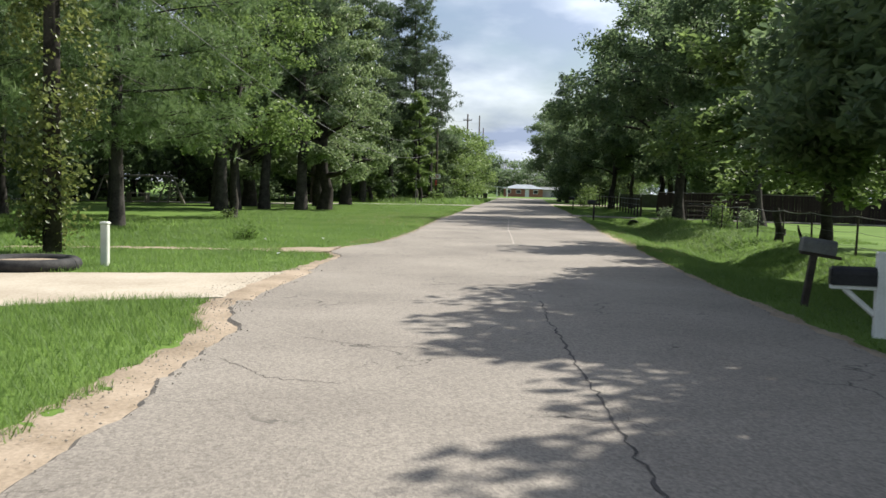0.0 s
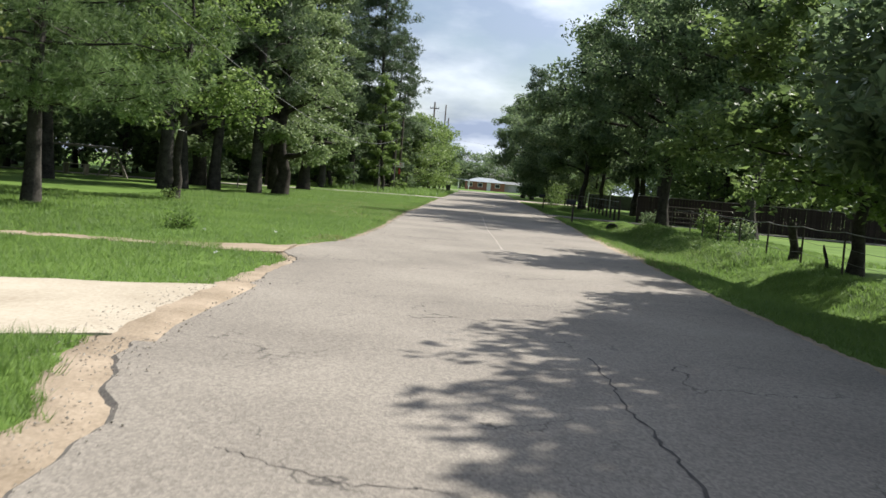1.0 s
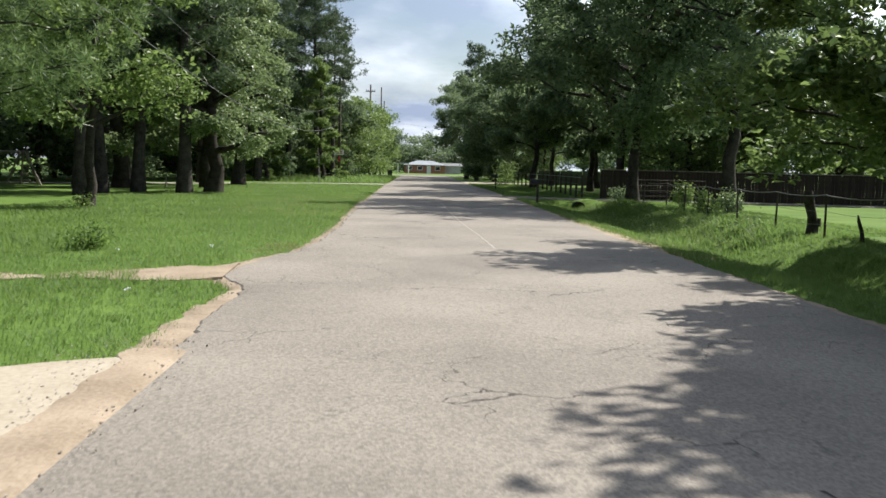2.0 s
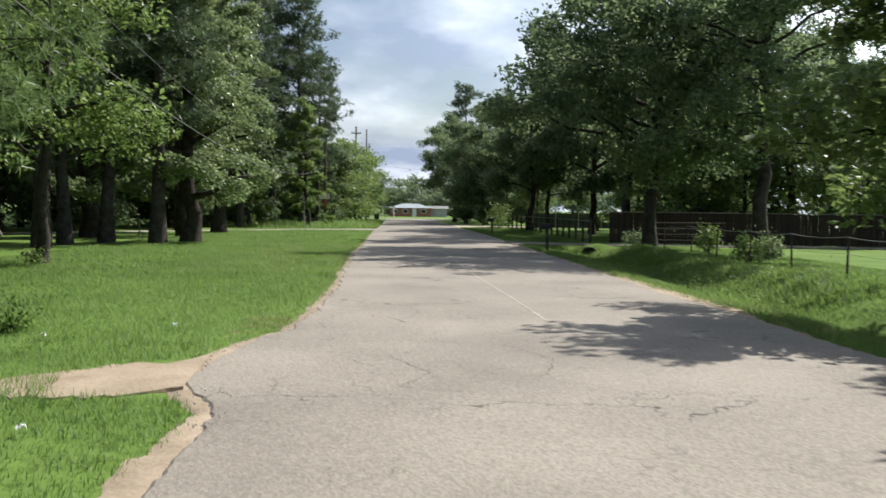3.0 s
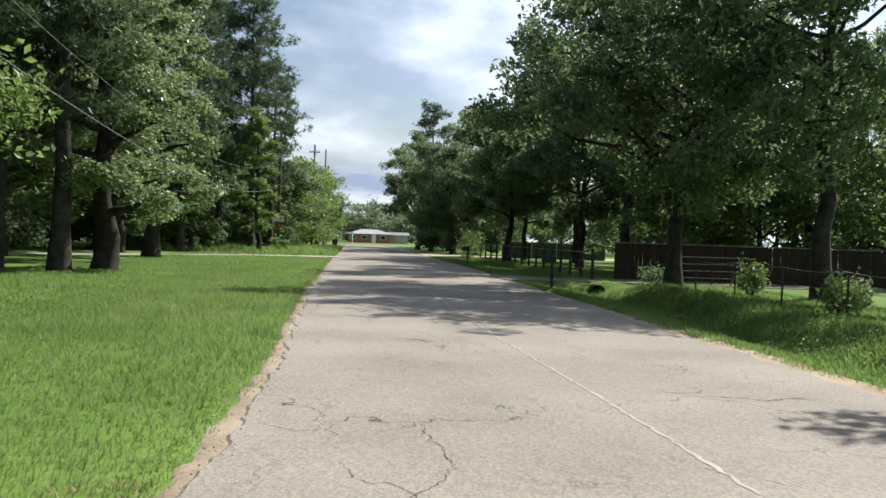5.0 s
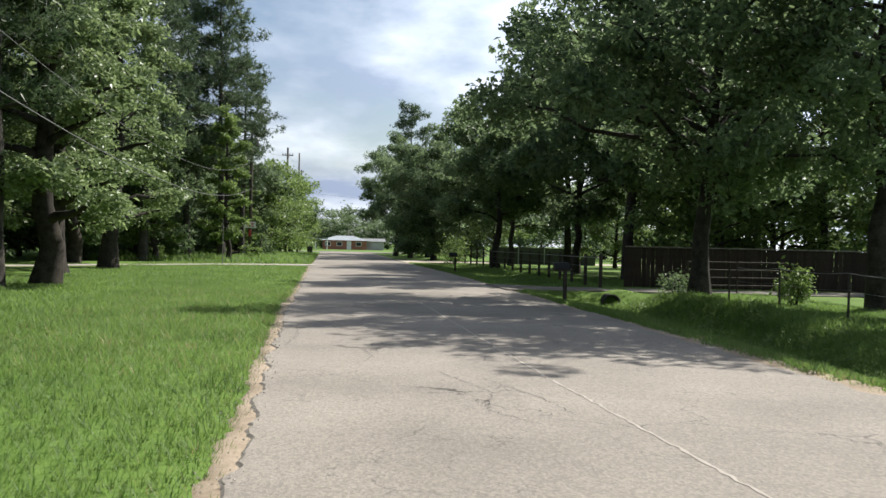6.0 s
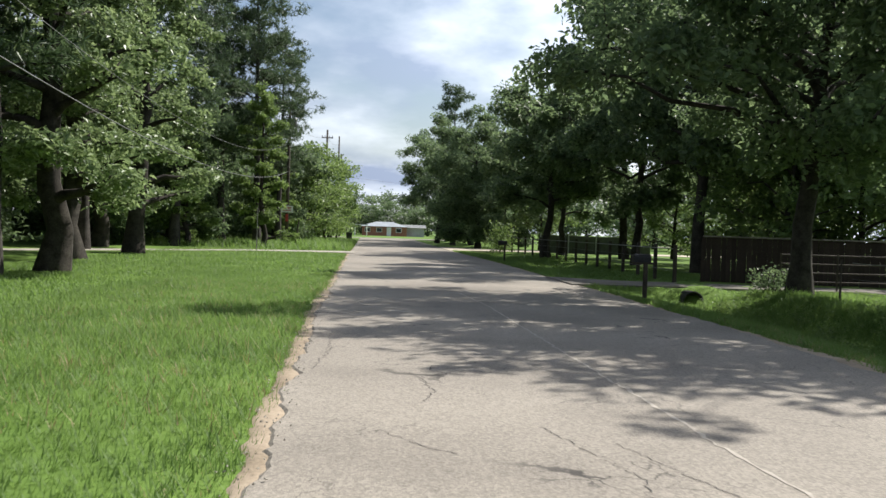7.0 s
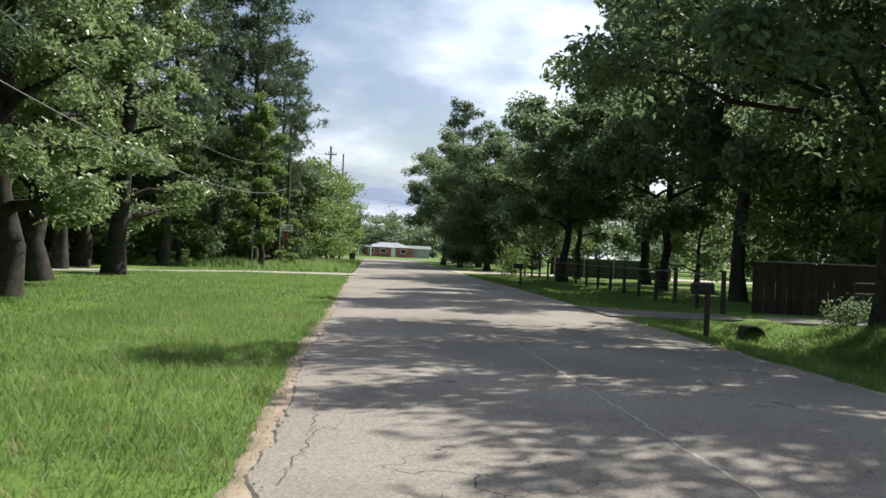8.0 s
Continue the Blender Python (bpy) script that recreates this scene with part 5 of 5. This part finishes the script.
# ---- play set, car, house, far buildings ----
play = new("wooden_playset")
for name, a, b, r in (("leg", (-1.0, 0, 0), (-0.15, 0, 2.0), 0.06), ("leg", (1.1, 0, 0), (0.15, 0, 2.0), 0.06), ("leg", (-0.55, 0.9, 0), (-0.1, 0.4, 2.0), 0.06), ("leg", (0.55, 0.9, 0), (0.1, 0.4, 2.0), 0.06),
                      ("beam", (-5.2, 0.3, 2.0), (0.2, 0.3, 2.0), 0.08), ("leg", (-5.6, -0.5, 0), (-5.2, 0.3, 2.0), 0.06), ("leg", (-5.0, 1.1, 0), (-5.2, 0.3, 2.0), 0.06)):
    bm = bmesh.new()
    rod(bm, a, b, r, r, 6)
    part(name, bm, M["grey_wood"], play)
for i in range(6):
    bm = bmesh.new()
    box(bm, 0.0, 0.05 * i - 0.1, 0.3 + 0.3 * i, 0.95 - 0.08 * i, 0.16, 0.06, 0.005)
    part("step", bm, M["grey_wood"], play)
bm = bmesh.new()
box(bm, -2.6, 0.3, 0.72, 1.6, 0.8, 0.06, 0.01)
part("seat", bm, M["grey_wood"], play)
for dx in (-3.3, -1.9):
    bm = bmesh.new()
    box(bm, dx, 0.3, 0.35, 0.09, 0.7, 0.72, 0.01)
    part("leg", bm, M["grey_wood"], play)
play.matrix_basis = pose(-26.0, 64.2, 0)
tagged(play, "weathered wooden play frame with ladder steps under trees", "play frame")


def car(x, y, turn, label):
    root = new("parked_car")
    bm = bmesh.new()
    box(bm, 0, 0, 0.62, 4.5, 1.76, 0.6, 0.12)
    part("body", bm, M["blue_paint"], root, "", True)
    bm = bmesh.new()
    r = bmesh.ops.create_cube(bm, size=1.0)
    for v in bm.verts:
        up = v.co.z > 0
        v.co = Vector((v.co.x * (1.7 if up else 2.7) - 0.15, v.co.y * (1.3 if up else 1.6), 0.9 + (0.56 if up else 0)))
    bmesh.ops.bevel(bm, geom=list(bm.edges), offset=0.08, segments=2, affect="EDGES")
    cabin = part("cabin", bm, M["blue_paint"], root, "", True)
    for sy in (-1, 1):
        bm = bmesh.new()
        box(bm, -0.15, sy * 0.755, 1.17, 1.75, 0.03, 0.36, 0.02, None)
        part("window", bm, M["glass"], cabin)
    for sx in (-1.4, 1.4):
        for sy in (-0.85, 0.85):
            bm = bmesh.new()
            rod(bm, (sx, sy - 0.1, 0.33), (sx, sy + 0.1, 0.33), 0.33, 0.33, 18)
            w = part("wheel", bm, M["rubber"], root)
            bm = bmesh.new()
            rod(bm, (sx, sy - 0.11, 0.33), (sx, sy + 0.11, 0.33), 0.19, 0.19, 12)
            part("rim", bm, M["grey_metal"], w)
    root.matrix_basis = pose(x, y, 0.0, 0, 0, turn)
    return tagged(root, label, "car")


car(-26.5, 131, 10, "dark blue car parked at the wood's edge")


def gable_block(root, w, d, h, rise, wall, roof, hip=0.0):
    bm = bmesh.new()
    box(bm, 0, 0, h / 2, w, d, h, 0.02)
    wall_ob = part("wall", bm, wall, root)
    bm = bmesh.new()
    e = 0.45
    a = [bm.verts.new(c) for c in ((-w / 2 - e, -d / 2 - e, h), (w / 2 + e, -d / 2 - e, h), (w / 2 + e, d / 2 + e, h), (-w / 2 - e, d / 2 + e, h))]
    b = [bm.verts.new(c) for c in ((-w / 2 - e + hip, 0, h + rise), (w / 2 + e - hip, 0, h + rise))]
    for f in ((a[0], a[1], b[1], b[0]), (a[2], a[3], b[0], b[1]), (a[1], a[2], b[1]), (a[3], a[0], b[0]), (a[3], a[2], a[1], a[0])):
        bm.faces.new(f)
    part("roof", bm, roof, root)
    return wall_ob


far_house = new("house")
gable_block(far_house, 10, 9, 2.1, 1.1, M["brick"], M["roof_metal"], 3.5)
for i, x in enumerate((-3.8, -1.2, 3.2)):
    bm = bmesh.new()
    box(bm, x, -4.53, 1.3, 1.3, 0.08, 1.0, 0.01)
    w = part("window", bm, M["white"], far_house)
    bm = bmesh.new()
    box(bm, x, -4.58, 1.3, 1.1, 0.04, 0.8, 0.005)
    part("pane", bm, M["glass"], w)
bm = bmesh.new()
box(bm, 1.0, -4.54, 0.98, 1.0, 0.08, 1.96, 0.01)
part("door", bm, M["white"], far_house)
far_house.matrix_basis = pose(-1.0, 238, 0)
tagged(far_house, "low grey-sided house with pale metal hip roof", "house")

carport = new("carport")
bm = bmesh.new()
box(bm, 0, 0, 2.35, 5.4, 5, 0.2, 0.03)
part("roof", bm, M["roof_metal"], carport)
for x in (-2.5, 0, 2.5):
    for y in (-2.2, 2.2):
        bm = bmesh.new()
        rod(bm, (x, y, 0), (x, y, 2.3), 0.07, 0.07, 8)
        part("post", bm, M["white"], carport)
carport.matrix_basis = pose(-7.4, 224, 0)
tagged(carport, "white flat-roofed carport on posts", "carport")

shed = new("metal_shed")
gable_block(shed, 5, 7, 2.0, 0.7, M["siding"], M["dull_metal"])
shed.matrix_basis = pose(5.6, 240, 0)
tagged(shed, "long grey metal-sided shed", "shed")

home = new("house")
gable_block(home, 11, 8, 2.9, 1.8, M["siding"], M["dull_metal"])
for i in range(9):
    bm = bmesh.new()
    box(bm, 5.515, 0, 0.25 + 0.3 * i, 0.03, 8.0, 0.27, 0.006)
    part("siding_board", bm, M["siding"], home)
for y in (-2.0, 1.8):
    bm = bmesh.new()
    box(bm, 5.55, y, 1.6, 0.06, 1.1, 1.2, 0.01)
    w = part("window", bm, M["white"], home)
    bm = bmesh.new()
    box(bm, 5.585, y, 1.6, 0.03, 0.9, 1.0, 0.004)
    part("pane", bm, M["glass"], w)
home.matrix_basis = pose(-23.5, 19, 0, 0, 0, -12)
tagged(home, "grey-sided house half hidden behind vines", "house")

# ---- small litter on the lawn ----
rl = np.random.default_rng(21)
for x, y in ((-5.77, 25.9), (-7.2, 24.8), (-5.4, 19.8)):
    bm = bmesh.new()
    bmesh.ops.create_grid(bm, x_segments=3, y_segments=3, size=0.028)
    for v in bm.verts:
        v.co.z = 0.02 * rl.normal() + 0.03
        v.co.x *= 1.3
    ob = part("paper_scrap", bm, M["litter"])
    ob.matrix_basis = pose(x, y, 0.06, 10, 15, 40 * x)
    tagged(ob, "crumpled white paper scrap in the grass", "litter", "litter")

# ---- crumbled edge of the road ----
grass(314, -4.95, -4.15, 25.6, 27.6, 1300, 0.07, 0.012, "dry_grass", "dry", "dry straw heap at the broken road edge")
grass(315, -4.75, -3.75, 26, 60, 3000, 0.06, 0.010, "dry_grass", "dry", "dry straw blades along the sandy road edge")


def pebbles(seed, count, y0, y1, near, far, big, mat, label):
    """Small broken stones strewn along the edge of the asphalt."""
    q = np.random.default_rng(seed)
    y = q.uniform(y0, y1, count)
    x = edge_left(y) - near + (near + far) * q.beta(2.0, 2.6, count)
    c = np.stack([x, y, np.full(count, 0.018)], 1)
    size = big * q.uniform(0.3, 1.0, (count, 1, 1)) ** 1.6
    base = np.array([(1, 0, 0), (-1, 0, 0), (0, 1, 0), (0, -1, 0), (0, 0, 0.7), (0, 0, -0.7)], float)
    V = c[:, None] + (base[None] + q.normal(size=(count, 6, 3)) * 0.22) * size
    tri = np.array([(0, 2, 4), (2, 1, 4), (1, 3, 4), (3, 0, 4), (2, 0, 5), (1, 2, 5), (3, 1, 5), (0, 3, 5)])
    F = (np.arange(count)[:, None, None] * 6 + tri[None]).reshape(-1, 3)
    return tagged(part_mesh("pebbles", mesh_of("pebbles", V.reshape(-1, 3), F, M[mat])), label, "pebbles", kind="stuff")


pebbles(401, 800, 10.8, 17.0, 0.9, 0.45, 0.014, "gravel", "pale loose pebbles where the driveway meets the road")
pebbles(402, 260, 10.8, 17.0, 0.5, 0.5, 0.016, "asphalt", "dark crumbs of broken asphalt at the driveway")
pebbles(403, 500, 3.0, 10.8, 0.5, 0.2, 0.013, "gravel", "pale pebbles on the sandy road edge")
pebbles(404, 1000, 20.0, 52.0, 0.32, 0.2, 0.014, "gravel", "pale pebbles along the broken asphalt edge")
